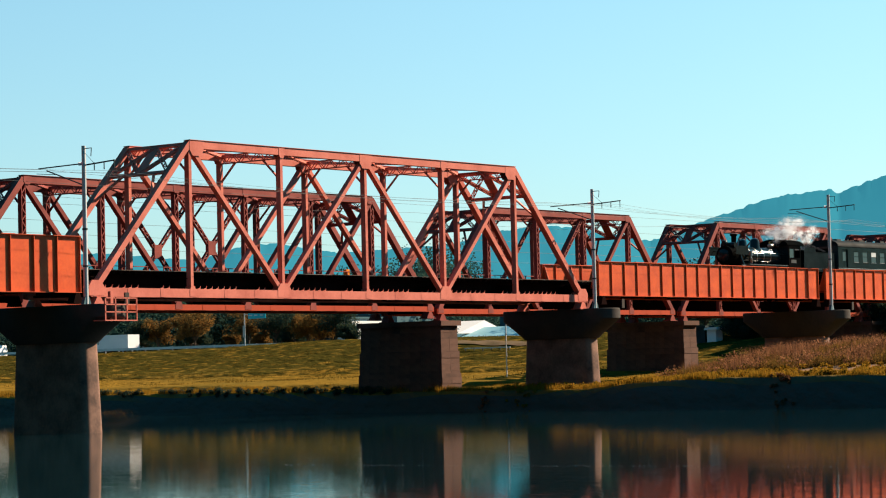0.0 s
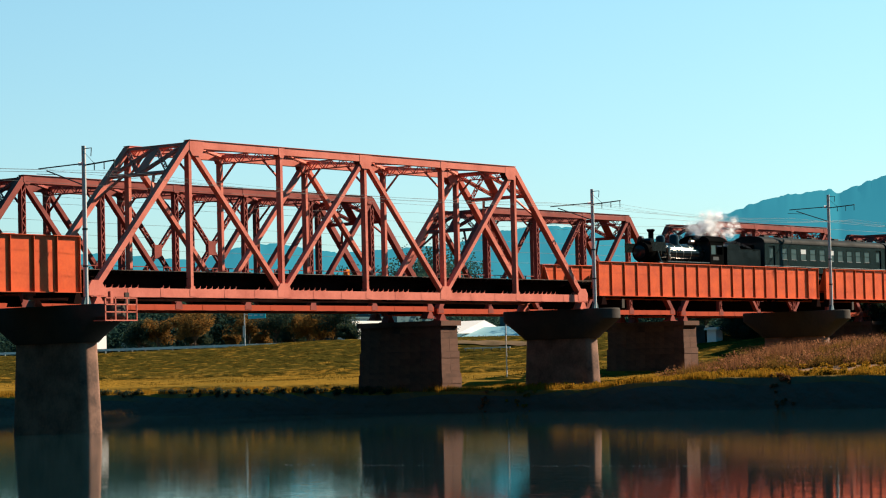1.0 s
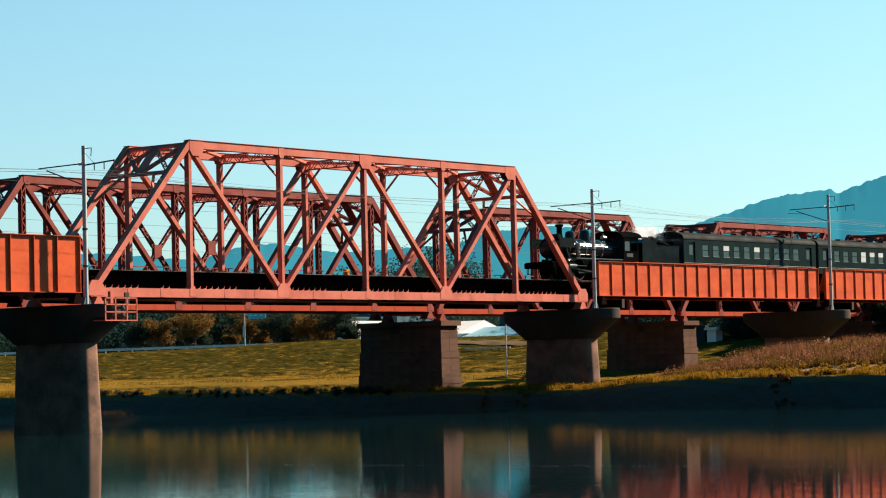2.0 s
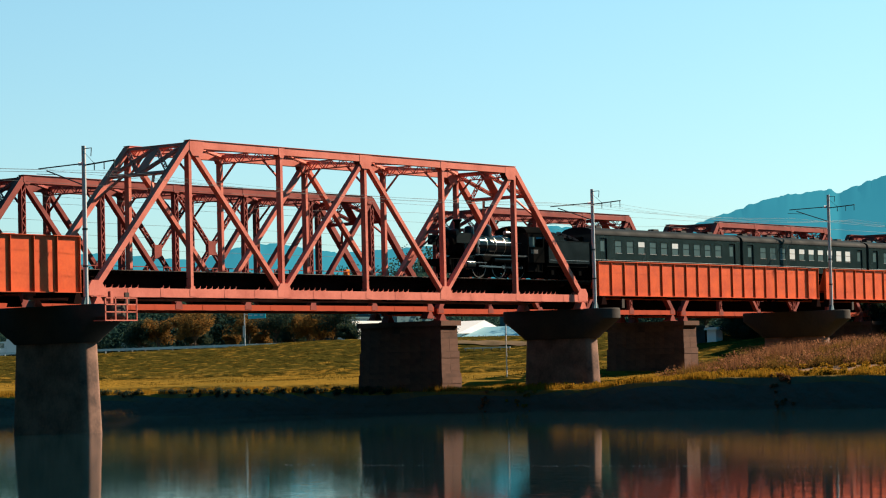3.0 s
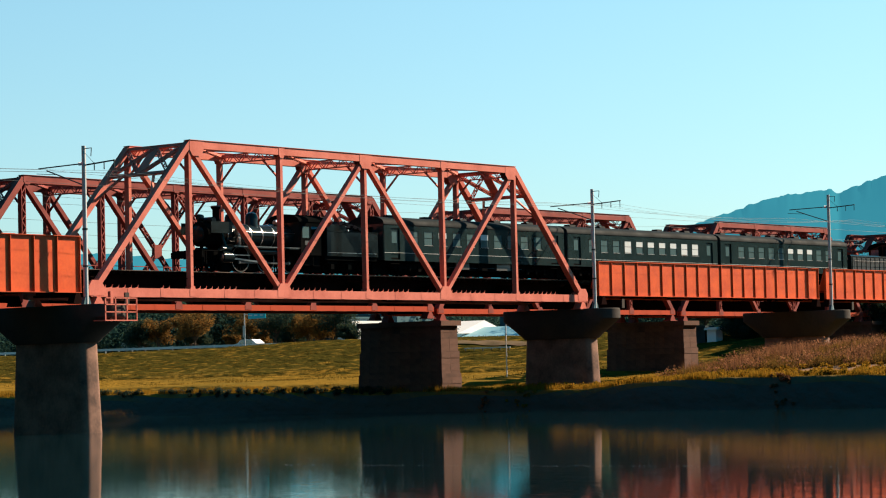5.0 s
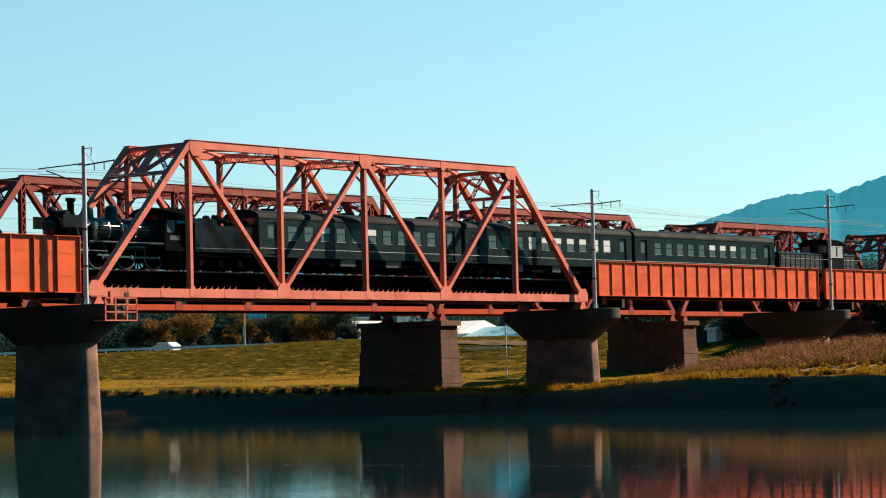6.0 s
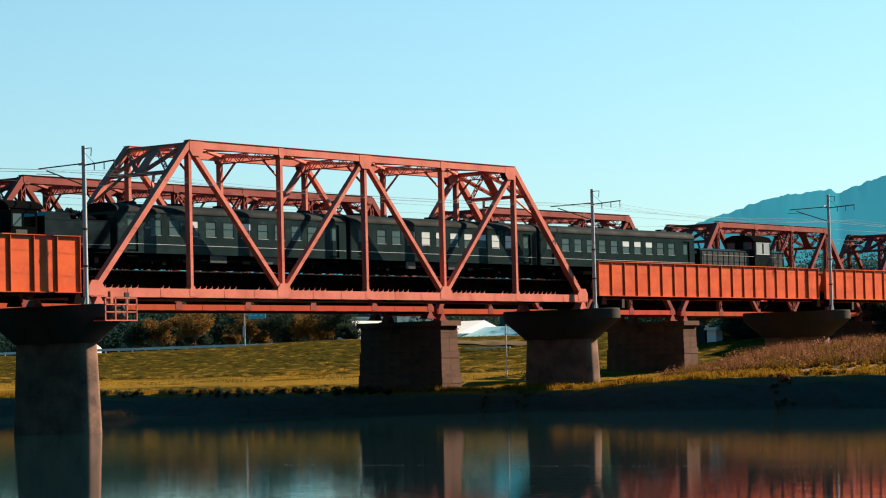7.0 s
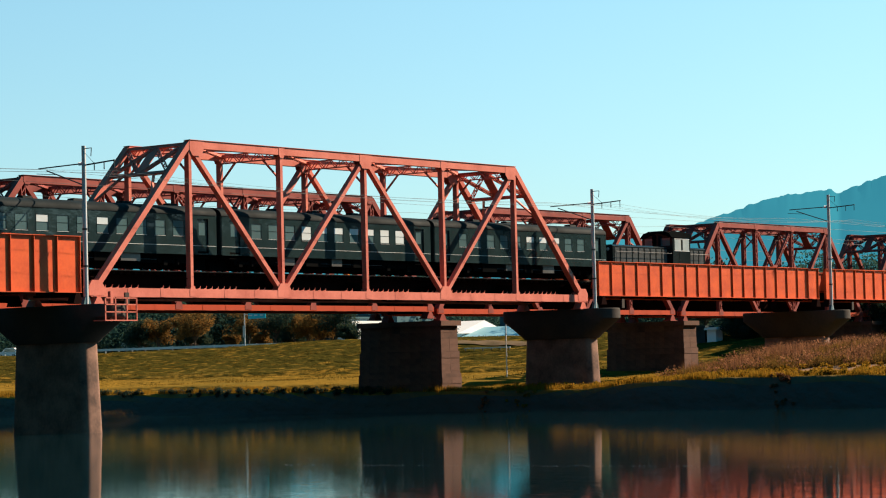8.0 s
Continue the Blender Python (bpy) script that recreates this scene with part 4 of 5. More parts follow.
def build_coach(i, blinds, label):
    e = thing("passenger_coach", vehicle_at(COACH0 + i * COACH_PITCH, 0), label, "coach", "coaches of the train")
    L = 19.8
    y = 1.42
    first, pitch, wide = 2.62, 1.5, 0.93
    doors = ((0.75, 1.65), (L - 1.65, L - 0.75))
    wins = [(first + k * pitch, first + k * pitch + wide) for k in range(10)]
    part("floor", Shape().box((0.1, -1.38, 0.98), (L - 0.1, 1.38, 1.12)), SOOT, e)
    for s in (-1, 1):
        sh = holed_wall(0.1, L - 0.1, 0.92, 3.22, [(a, b, 1.95, 2.87) for a, b in wins] + [(a, b, 1.0, 3.0) for a, b in doors], s * y, 0.04)
        wall = part("side_wall", sh, COACHPAINT, e)
        part("belt_stripe", Shape().box((0.1, s * (y + 0.02), 1.42), (L - 0.1, s * (y + 0.026), 1.445)), GALV, wall, "thin pale lining stripe")
        part("cornice", Shape().box((0.1, s * (y + 0.0), 3.21), (L - 0.1, s * (y + 0.05), 3.24)), ROOFPAINT, wall, "pale gutter line")
        for k, (a, b) in enumerate(wins):
            w = part("window", Shape().box((a, s * y - 0.03, 1.95), (b, s * y + 0.028, 1.985)).box((a, s * y - 0.03, 2.835), (b, s * y + 0.028, 2.87)).box((a, s * y - 0.03, 1.98), (a + 0.035, s * y + 0.028, 2.84)).box((b - 0.035, s * y - 0.03, 1.98), (b, s * y + 0.028, 2.84)).box((a, s * y - 0.02, 2.42), (b, s * y + 0.02, 2.45)), COACHPAINT, e)
            part("sill", Shape().box((a + 0.02, s * (y + 0.026), 1.945), (b - 0.02, s * (y + 0.04), 1.965)), GALV, w)
            part("pane", Shape().box((a + 0.03, s * y - 0.006, 1.98), (b - 0.03, s * y + 0.006, 2.84)), PANE, w)
            if s < 0 and k in blinds:
                low = 2.44 if blinds[k] else 2.02
                part("blind", Shape().box((a + 0.05, s * y - 0.016, low), (b - 0.05, s * y - 0.009, 2.82)), BLIND, w, "drawn cream roller blind")
        for a, b in doors:
            d = part("door", Shape().box((a, s * (y - 0.07) - 0.02, 1.0), (b, s * (y - 0.07) + 0.02, 2.05)).box((a, s * (y - 0.07) - 0.02, 2.8), (b, s * (y - 0.07) + 0.02, 3.02)).box((a, s * (y - 0.07) - 0.02, 2.05), (a + 0.18, s * (y - 0.07) + 0.02, 2.8)).box((b - 0.18, s * (y - 0.07) - 0.02, 2.05), (b, s * (y - 0.07) + 0.02, 2.8)), COACHPAINT, e)
            part("door_pane", Shape().box((a + 0.18, s * (y - 0.07) - 0.006, 2.05), (b - 0.18, s * (y - 0.07) + 0.006, 2.8)), PANE, d)
            part("step", Shape().box((a, s * 1.25 - 0.14, 0.72), (b, s * 1.25 + 0.14, 0.76)), SOOT, d)
    prof = [(-y - 0.03, 3.2)] + [(-(y + 0.03) * math.cos(math.pi * k / 14) , 3.24 + 0.56 * math.sin(math.pi * k / 14) ** 0.8) for k in range(15)] + [(y + 0.03, 3.2)]
    roof = part("roof", Shape().prism(prof, "x", 0.05, L - 0.05), ROOFPAINT, e, "weathered grey arched roof", smooth=True)
    for k in range(5):
        x = 2.4 + k * 3.75
        part("roof_ventilator", Shape().prism([(-0.3, 3.74), (0.3, 3.74), (0.22, 3.93), (-0.22, 3.93)], "x", x - 0.35, x + 0.35), ROOFPAINT, roof)
    for x0, x1 in ((0.04, 0.1), (L - 0.1, L - 0.04)):
        end = part("end_wall", Shape().box((x0, -1.42, 0.95), (x1, -0.45, 3.25)).box((x0, 0.45, 0.95), (x1, 1.42, 3.25)).box((x0, -0.45, 2.95), (x1, 0.45, 3.25)), COACHPAINT, e)
        xa = x0 - 0.16 if x0 < 1 else x1
        part("gangway_bellows", Shape().box((xa, -0.5, 1.0), (xa + 0.16, -0.4, 3.05)).box((xa, 0.4, 1.0), (xa + 0.16, 0.5, 3.05)).box((xa, -0.5, 2.95), (xa + 0.16, 0.5, 3.08)), SOOT, end)
    for x in (-0.2, L - 0.1):
        part("coupler", Shape().box((x, -0.1, 0.75), (x + 0.3, 0.1, 0.95)), SOOT, e)
    rng = random.Random(20 + i)
    for k, x in enumerate((6.2, 8.4, 10.6, 12.9)):
        w = rng.uniform(0.8, 1.6)
        part("underfloor_box", Shape().box((x - w / 2, -1.25, 0.35 + rng.uniform(0, 0.15)), (x + w / 2, -0.45, 0.96)), (SOOT, TYRE, SOOT, TYRE)[(k + i) % 4], e)
    # solid dark blocks added below the floor to fill the see-through gaps
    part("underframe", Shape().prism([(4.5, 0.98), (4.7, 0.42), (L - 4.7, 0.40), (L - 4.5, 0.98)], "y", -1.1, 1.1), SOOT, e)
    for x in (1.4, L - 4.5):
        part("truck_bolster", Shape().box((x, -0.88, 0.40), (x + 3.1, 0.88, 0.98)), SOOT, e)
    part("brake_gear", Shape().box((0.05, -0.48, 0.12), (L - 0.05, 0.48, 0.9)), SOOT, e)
    part("air_pipe", Shape().tube((5, -1.2, 0.6), (15, -1.2, 0.6), 0.02, n=6), WIRE, e)
    wm = bpy.data.meshes.get("coach_wheelset") or mesh_of("coach_wheelset", wheel_mesh(0.43, 3), SOOT)
    for x in (3.0, L - 3.0):
        bogie(e, x, wm)
    return e


def build_diesel():
    e = thing("diesel_locomotive", vehicle_at(DIESEL0, 0), "black centre-cab diesel locomotive with long and short hoods pushing behind", "locomotive")
    part("frame", Shape().box((0.35, -1.4, 0.95), (13.8, 1.4, 1.2)).box((0.3, -1.35, 0.6), (0.5, 1.35, 1.2)).box((13.65, -1.35, 0.6), (13.85, 1.35, 1.2)), BLACK, e)
    def hood(x0, x1, name):
        z = 2.62
        h = part(name, Shape().prism([(-1.0, 1.2), (-1.0, z - 0.12), (-0.88, z), (0.88, z), (1.0, z - 0.12), (1.0, 1.2)], "x", x0, x1), BLACK, e, smooth=False)
        n = int((x1 - x0) / 0.75)
        for s in (-1, 1):
            for i in range(n):
                a = x0 + 0.25 + i * (x1 - x0 - 0.4) / n
                d = part("hood_door", Shape().box((a, s * 1.0, 1.3), (a + 0.6, s * 1.018, 2.4)), HOODGREY, h)
                lou = Shape()
                for k in range(5):
                    lou.box((a + 0.06, s * 1.018, 2.0 + k * 0.07), (a + 0.54, s * 1.034, 2.03 + k * 0.07))
                part("louvre", lou, TYRE, d)
        part("hood_handrail", Shape().tube((x0, -1.3, 2.1), (x1, -1.3, 2.1), 0.02, n=6).tube((x0, -1.3, 1.2), (x0, -1.3, 2.1), 0.016, n=6), WIRE, e)
        part("hood_edge", Shape().box((x0, -1.02, z - 0.13), (x1, -1.0, z - 0.10)), HOODGREY, h, "dull grey hood edge line")
        return h
    hood(0.9, 8.3, "long_hood")
    hood(10.7, 13.3, "short_hood")
    prof = [(-1.35, 1.2), (-1.35, 3.3), (-1.1, 3.6), (-0.6, 3.74), (0.6, 3.74), (1.1, 3.6), (1.35, 3.3), (1.35, 1.2)]
    cab = part("cab", Shape().prism(prof, "x", 8.3, 10.7), BLACK, e)
    part("cab_roof", Shape().prism([(-1.42, 3.28), (-1.14, 3.63), (-0.6, 3.8), (0.6, 3.8), (1.14, 3.63), (1.42, 3.28), (1.36, 3.26), (0, 3.7), (-1.36, 3.26)], "x", 8.1, 10.9), SOOT, cab)
    for s in (-1, 1):
        for a in (8.55, 9.65):
            part("side_window", Shape().box((a, s * 1.35, 2.35), (a + 0.85, s * 1.362, 3.15)), GLASSY, cab, "side window with its bright reflection painted pale")
        part("cab_door", Shape().box((9.2, s * 1.35, 1.25), (9.9, s * 1.365, 2.3)), BLACK, cab)
        part("window_frame", Shape().box((8.5, s * 1.35, 2.28), (10.55, s * 1.375, 2.34)).box((8.5, s * 1.35, 3.16), (10.55, s * 1.375, 3.22)), GALV, cab)
    for x in (8.29, 10.69):
        for ya in (-1.1, 0.3):
            part("end_window", Shape().box((x, ya, 2.7), (x + 0.02, ya + 0.8, 3.25)), PANE, cab)
    part("exhaust_stack", Shape().tube((7.9, 0, 2.6), (7.9, 0, 3.5), 0.16, n=12), SOOT, e)
    wm = mesh_of("wheelset", wheel_mesh(0.43, 3), SOOT)
    for x in (1.9, 3.7, 5.3):
        wheelset(e, x, 0.43, wm)
    for x in (10.2, 12.2):
        wheelset(e, x, 0.43, wm)
    part("bogie_frame", Shape().box((1.2, -1.0, 0.4), (6.0, -0.9, 0.65)).box((1.2, 0.9, 0.4), (6.0, 1.0, 0.65)), SOOT, e)
    part("bogie_frame", Shape().box((9.5, -1.0, 0.4), (12.9, -0.9, 0.65)).box((9.5, 0.9, 0.4), (12.9, 1.0, 0.65)), SOOT, e)
    part("fuel_tank", Shape().box((6.8, -1.2, 0.35), (8.9, 1.2, 0.95)), SOOT, e)
    part("headlamp", Shape().lathe([(0.1, 0.84), (0.12, 0.88), (0.12, 0.92)], 12, (0, -0.6, 2.3), "x"), GALV, e)
    return e


HOODGREY = mat("dull_grey_hood_paint", (0.035, 0.044, 0.048), (0.02, 0.026, 0.028), 0.5, spot=0.9, fine=9)
# pale base colour stands in for the bright reflection on the glass
GLASSY = mat("cab_glass_painted_reflection", (0.30, 0.36, 0.37), (0.2, 0.26, 0.28), 0.15, spot=0.8)
loco = build_loco()
coaches = [build_coach(0, {2: 1, 5: 1}, "black coach with two cream blinds drawn behind the engine"),
           build_coach(1, {3: 0, 4: 1, 5: 1, 6: 1, 7: 1, 8: 0, 9: 0}, "black coach with a row of cream blinds drawn"),
           build_coach(2, {5: 1, 6: 1, 7: 1}, "black coach with few blinds at the train's end")]
diesel = build_diesel()


# ---- line equipment ----
def catenary_pole(x, y, zbase, ztop, big):
    e = thing("catenary_pole", pose(x, y, zbase), "grey steel overhead line pole with bracket arms on the pier", "pole", "overhead line poles")
    h = ztop - zbase
    part("mast", Shape().tube((0, 0, 0), (0, 0, h), 0.135, 0.115, 14), GALV, e, smooth=True)
    part("base_shoe", Shape().prism([(-0.28, 0), (0.28, 0), (0.14, 0.4), (-0.14, 0.4)], "y", -0.1, 0.1).box((-0.3, -0.2, -0.04), (0.3, 0.2, 0.0)), TEALM, e, "blue-green painted base shoe")
    t = h - 0.95
    part("cantilever_tube", Shape().tube((0, 0.1, t), (0, 3.55, t - 0.05), 0.035, n=8), WIRE, e)
    part("cantilever_strut", Shape().tube((0, 0.1, t - 1.15), (0, 2.9, t - 0.2), 0.035, n=8), WIRE, e)
    part("steady_arm", Shape().tube((0, 2.0, t - 0.48), (0, 3.7, t - 0.32), 0.02, n=6), WIRE, e)
    part("insulator", Shape().lathe([(0.05, 0.12), (0.1, 0.16), (0.05, 0.2), (0.1, 0.25), (0.05, 0.3), (0.1, 0.35), (0.05, 0.4)], 10, (0, 0, t), "y"), WHITEM, e)
    arm = part("feeder_arm", Shape().beam((0, 0, t - 0.1), (0, -2.35, t + 0.02), 0.07, 0.07, (1, 0, 0)), WIRE, e)
    for y_ in (-0.8, -1.55, -2.3):
        part("hanger", Shape().tube((0, y_, t), (0, y_, t - 0.42), 0.03, n=6), WIRE, arm)
    part("top_hook", Shape().tube((0, 0, h - 0.15), (0, -0.6, h - 0.15), 0.025, n=6).tube((0, -0.6, h - 0.15), (0, -0.55, h - 0.6), 0.025, n=6), WIRE, e)
    part("guy", Shape().tube((0, -0.1, t + 0.55), (0, -0.75, t - 0.0), 0.012, n=5), WIRE, e)
    for z in (2.0, 4.0):
        part("band", Shape().lathe([(0.135, z), (0.15, z + 0.01), (0.15, z + 0.1), (0.135, z + 0.11)], 14), WIRE, e)
    return e


POLES = ((-1.25, -0.75, -0.46, 8.09), (46.9, -0.75, -0.46, 7.78), (80.0, -0.75, -0.46, 8.73), (112.3, -0.75, -0.46, 8.5))
for k in POLES:
    catenary_pole(*k, True)


def wire(name, pts, r, label):
    sh = Shape()
    for a, b in zip(pts[:-1], pts[1:]):
        sh.tube(a, b, r, n=5, cap=False)
    return solid(name, sh, WIRE, label, "wire", "overhead wires")


def sag(x0, x1, y, z, drop, n=12):
    return [(x0 + (x1 - x0) * i / n, y, z - 4 * drop * (i / n) * (1 - i / n)) for i in range(n + 1)]


for y_ in (YC, D + YC):
    pts = [p for a, b in ((-45, -1.25), (-1.25, 46.9), (46.9, 80), (80, 150)) for p in sag(a, b, y_, 7.05, 0.35)]
    wire("messenger_wire", pts, 0.009, "thin dark overhead messenger wire above the track")
    wire("contact_wire", [(-45, y_, 6.35), (150, y_, 6.35)], 0.009, "thin dark contact wire above the track")
for y_, z_ in ((-1.55, 6.6), (-2.3, 6.55), (-3.05, 6.6)):
    pts = [p for a, b in ((-45, -1.25), (-1.25, 46.9), (46.9, 80), (80, 150)) for p in sag(a, b, y_, z_, 0.5)]
    wire("feeder_wire", pts, 0.007, "thin dark feeder wire strung beside the bridge")
for y_, z_ in ((230.0, 15.0), (232.0, 17.5), (234.0, 20.0)):
    wire("power_line", sag(-200, 900, y_, z_ + 8, 4, 30), 0.03, "thin power line far behind the bridges")


def cage(x, y, z):
    """An inspection cage with rails, hung beside the bearing."""
    e = thing("inspection_platform", pose(x, y, z), "small red steel inspection platform with railings at the pier", "platform")
    part("grating", Shape().box((0, 0, 0), (2.4, 0.9, 0.06)), SALMON, e)
    for a in (0.0, 0.75, 1.6, 2.34):
        part("post", Shape().box((a, 0, 0.06), (a + 0.07, 0.07, 1.25)), SALMON, e)
    for z_ in (0.45, 0.85, 1.2):
        part("railing", Shape().box((0, 0.0, z_), (2.4, 0.05, z_ + 0.06)), SALMON, e)
    part("hanger_post", Shape().box((0.75, 0.35, 0.06), (0.95, 0.55, 1.6)), SALMON, e)
    return e


cage(-1.55, -2.5, -1.40)


def handrail(x0, x1, y, z):
    e = thing("walkway_railing", pose(x0, y, z), "low red steel railing along the bridge walkway", "railing", "walkway railings")
    n = int((x1 - x0) / 1.5)
    post = mesh_of("post", Shape().box((-0.03, -0.03, 0), (0.03, 0.03, 0.95)), RUST)
    for i in range(n + 1):
        part("post", post, RUST, e, at=pose(i * (x1 - x0) / n, 0, 0))
    for h in (0.5, 0.92):
        part("rail", Shape().box((0, -0.025, h), (x1 - x0, 0.025, h + 0.05)), RUST, e)
    part("walkway", Shape().box((0, -0.1, -0.06), (x1 - x0, 0.7, 0.0)), DARKSTEEL, e)
    return e


handrail(0.5, 44, D + 0.75, 1.55)
handrail(46.5, 76, D + 0.75, 1.55)

# signal lamp by the rear track
e = thing("track_lamp", pose(36.6, D + 0.9, 1.55), "small orange lamp box on a post by the rear track", "lamp")
part("post", Shape().box((-0.05, -0.05, 0), (0.05, 0.05, 0.7)), DARKSTEEL, e)
part("lamp_box", Shape().box((-0.18, -0.15, 0.7), (0.18, 0.15, 1.1)), ORANGEM, e)


# ---- beyond the levee: road, vehicles, buildings ----
ROADM = mat("asphalt", (0.05, 0.05, 0.052), (0.065, 0.065, 0.066), 0.9, fine=8)
ROADX, ROADZ = 147.0, -1.34
solid("road", Shape().add([(ROADX - 5, -600, ROADZ), (ROADX + 5, -600, ROADZ), (ROADX + 5, 800, ROADZ), (ROADX - 5, 800, ROADZ)], [(0, 1, 2, 3)]), ROADM, "asphalt road along the levee", kind="structure")
CLAD = (WHITEM, TEALM)


def guardrail(x, y0, y1):
    e = thing("guardrail", pose(x, y0, ROADZ), "pale steel guardrail along the levee road", "guardrail")
    post = mesh_of("post", Shape().box((-0.05, -0.05, 0), (0.05, 0.05, 0.85)), GALV)
    n = int((y1 - y0) / 2.5)
    for i in range(n + 1):
        part("post", post, GALV, e, at=pose(0, i * 2.5, 0))
    part("beam", Shape().box((-0.1, 0, 0.5), (-0.05, y1 - y0, 0.82)), GUARD, e)


guardrail(141.6, 112, 205)


def road_vehicle(name, length, h, label, paint, box):
    e = thing(name, pose(0, 0, 0), label, "truck" if box else "car", "road vehicles")
    if box:
        part("cargo_box", Shape().box((-1.1, 0, 0.85), (1.1, length - 2.0, h)), paint, e)
        part("cab", Shape().prism([(length - 1.9, 0.5), (length, 0.5), (length, 1.5), (length - 0.35, 2.4), (length - 1.9, 2.45)], "x", -1.05, 1.05), paint, e)
        part("cab_window", Shape().prism([(length - 1.5, 1.5), (length - 0.2, 1.5), (length - 0.5, 2.2), (length - 1.5, 2.2)], "x", -1.07, -1.05), PANE, e)
        part("chassis", Shape().box((-0.5, 0, 0.5), (0.5, length, 0.85)), SOOT, e)
        ws = (1.2, length - 1.0)
    else:
        tall = h > 1.7
        prof = [(0, 0.35), (length, 0.35), (length, 0.85), (length - (0.5 if tall else 1.1), 1.0), (length - (1.1 if tall else 1.8), h), (0.25 if tall else 0.8, h), (0.0, 1.0)]
        part("body", Shape().prism(prof, "x", -0.85, 0.85), paint, e)
        a, b = (0.35, length - 1.1) if tall else (0.75, length - 1.75)
        part("side_window", Shape().prism([(a - 0.1, h - 0.62), (b + 0.3, h - 0.62), (b, h - 0.1), (a, h - 0.1)], "x", -0.87, -0.85), PANE, e)
        ws = (0.85, length - 0.85)
    for yy in ws:
        for s in (-1, 1):
            w = part("wheel", Shape().lathe([(0.2, -0.1), (0.33, -0.08), (0.33, 0.08), (0.2, 0.1)], 16, (s * 0.8, yy, 0.33), "x"), SOOT, e)
            part("rim", Shape().lathe([(0.05, -0.115), (0.18, -0.11), (0.18, 0.11), (0.05, 0.115)], 12, (s * 0.8, yy, 0.33), "x"), GALV, w)
    return e


truck = road_vehicle("box_truck", 7.2, 2.75, "white box truck driving along the levee road", WHITEM, True)
van = road_vehicle("van", 4.4, 1.95, "white van driving along the levee road", WHITEM, False)
car = road_vehicle("car", 4.4, 1.5, "white car driving fast along the levee road", WHITEM, False)


def building(x, y, wx, wy, h, wall, roofm, label, rows=1, cols=4, flat=False, rise=0.28):
    z = float(land(np.array(x), np.array(y))) - 0.3
    e = thing("house" if not flat else "warehouse", pose(x, y, z), label, "building", "buildings beyond the levee")
    part("wall", Shape().box((-wx / 2, -wy / 2, 0), (wx / 2, wy / 2, h)), wall, e)
    if flat:
        part("roof", Shape().box((-wx / 2 - 0.2, -wy / 2 - 0.2, h), (wx / 2 + 0.2, wy / 2 + 0.2, h + 0.25)), roofm, e)
    else:
        part("roof", Shape().prism([(-wx / 2 - 0.5, h - 0.05), (wx / 2 + 0.5, h - 0.05), (0, h + wx * rise)], "y", -wy / 2 - 0.5, wy / 2 + 0.5), roofm, e)
    for r_ in range(rows):
        for c_ in range(cols):
            yy = -wy / 2 + wy * (c_ + 0.5) / cols
            zz = h * (r_ + 0.45) / rows
            w = part("window", Shape().box((-wx / 2 - 0.05, yy - 0.6, zz), (-wx / 2, yy + 0.6, zz + 0.9)), GALV, e)
            part("pane", Shape().box((-wx / 2 - 0.06, yy - 0.52, zz + 0.06), (-wx / 2 - 0.05, yy + 0.52, zz + 0.84)), PANE, w)
    return e


building(175, 127.2, 8, 2.6, 6.6, WHITEM, TEALM, "narrow white building behind the levee trees", 2, 1, True)
building(190, 137, 10, 16, 9.5, TEALM, TEALM, "blue-grey clad building behind the trees", 3, 5, True)
building(205, 131, 12, 4.4, 5.0, WHITEM, WHITEM, "small white warehouse with a low pitched white roof", 1, 2, False, 0.16)
building(205, 121.5, 12, 15, 4.2, WHITEM, PALEBLUE, "long low warehouse with a pale blue metal roof", 1, 6, False, 0.14)
building(235, 124, 10, 40, 9.5, TEALM, TEALM, "wide blue-grey hall far beyond the levee", 2, 8, True)
building(185, 176, 10, 9, 6.0, WHITEM, TEALM, "white two-storey house beyond the road", 2, 3)
building(215, 196, 12, 40, 11.0, TEALM, TEALM, "long blue-grey factory hall beyond the road", 3, 9, True)
building(108.6, 29.5, 1.2, 1.7, 1.6, HUTDARK, HUTDARK, "small dark blue-grey hut on the levee slope", 0, 0, True)
building(108.6, 27.9, 1.2, 1.0, 1.4, WHITEM, WHITEM, "small white hut on the levee slope", 0, 0, True)


def road_sign():
    e = thing("road_sign", pose(140, 117.6, -1.3), "tall grey post with blue direction sign over the road", "sign")
    part("post", Shape().tube((0, 0, 0), (0, 0, 5.6), 0.1, 0.08, 10), GALV, e)
    part("arm", Shape().tube((0, 0, 4.5), (0, -3.6, 4.6), 0.05, n=8), GALV, e)
    p = part("panel", Shape().box((-0.06, -3.7, 3.95), (-0.02, -0.7, 4.8)), SIGNBLUE, e, "blue direction panel with unreadable white bars")
    for yy in (-3.3, -2.3, -1.4):
        part("bar", Shape().box((-0.068, yy, 4.3), (-0.06, yy + 0.55, 4.45)), WHITEM, p)
    part("plate", Shape().box((-0.13, -0.25, 1.6), (-0.10, 0.2, 3.1)), GALV, e)


road_sign()
e = thing("marker_post", pose(70, 24.1, float(land(np.array(70.0), np.array(24.1)))), "thin white marker post on the river meadow", "post")
part("post", Shape().tube((0, 0, -0.2), (0, 0, 4.3), 0.05, 0.045, 8), WHITEM, e)
part("band", Shape().lathe([(0.055, 3.4), (0.062, 3.42), (0.062, 3.6), (0.055, 3.62)], 8), GALV, e)


e = thing("pipe_rail", pose(108.8, 52.4, float(land(np.array(108.8), np.array(55.0))) - 0.05), "low white pipe rail beside a levee path", "railing")
part("rail", Shape().box((-0.05, 0, 0.30), (0.05, 5.9, 0.40)), WHITEM, e)
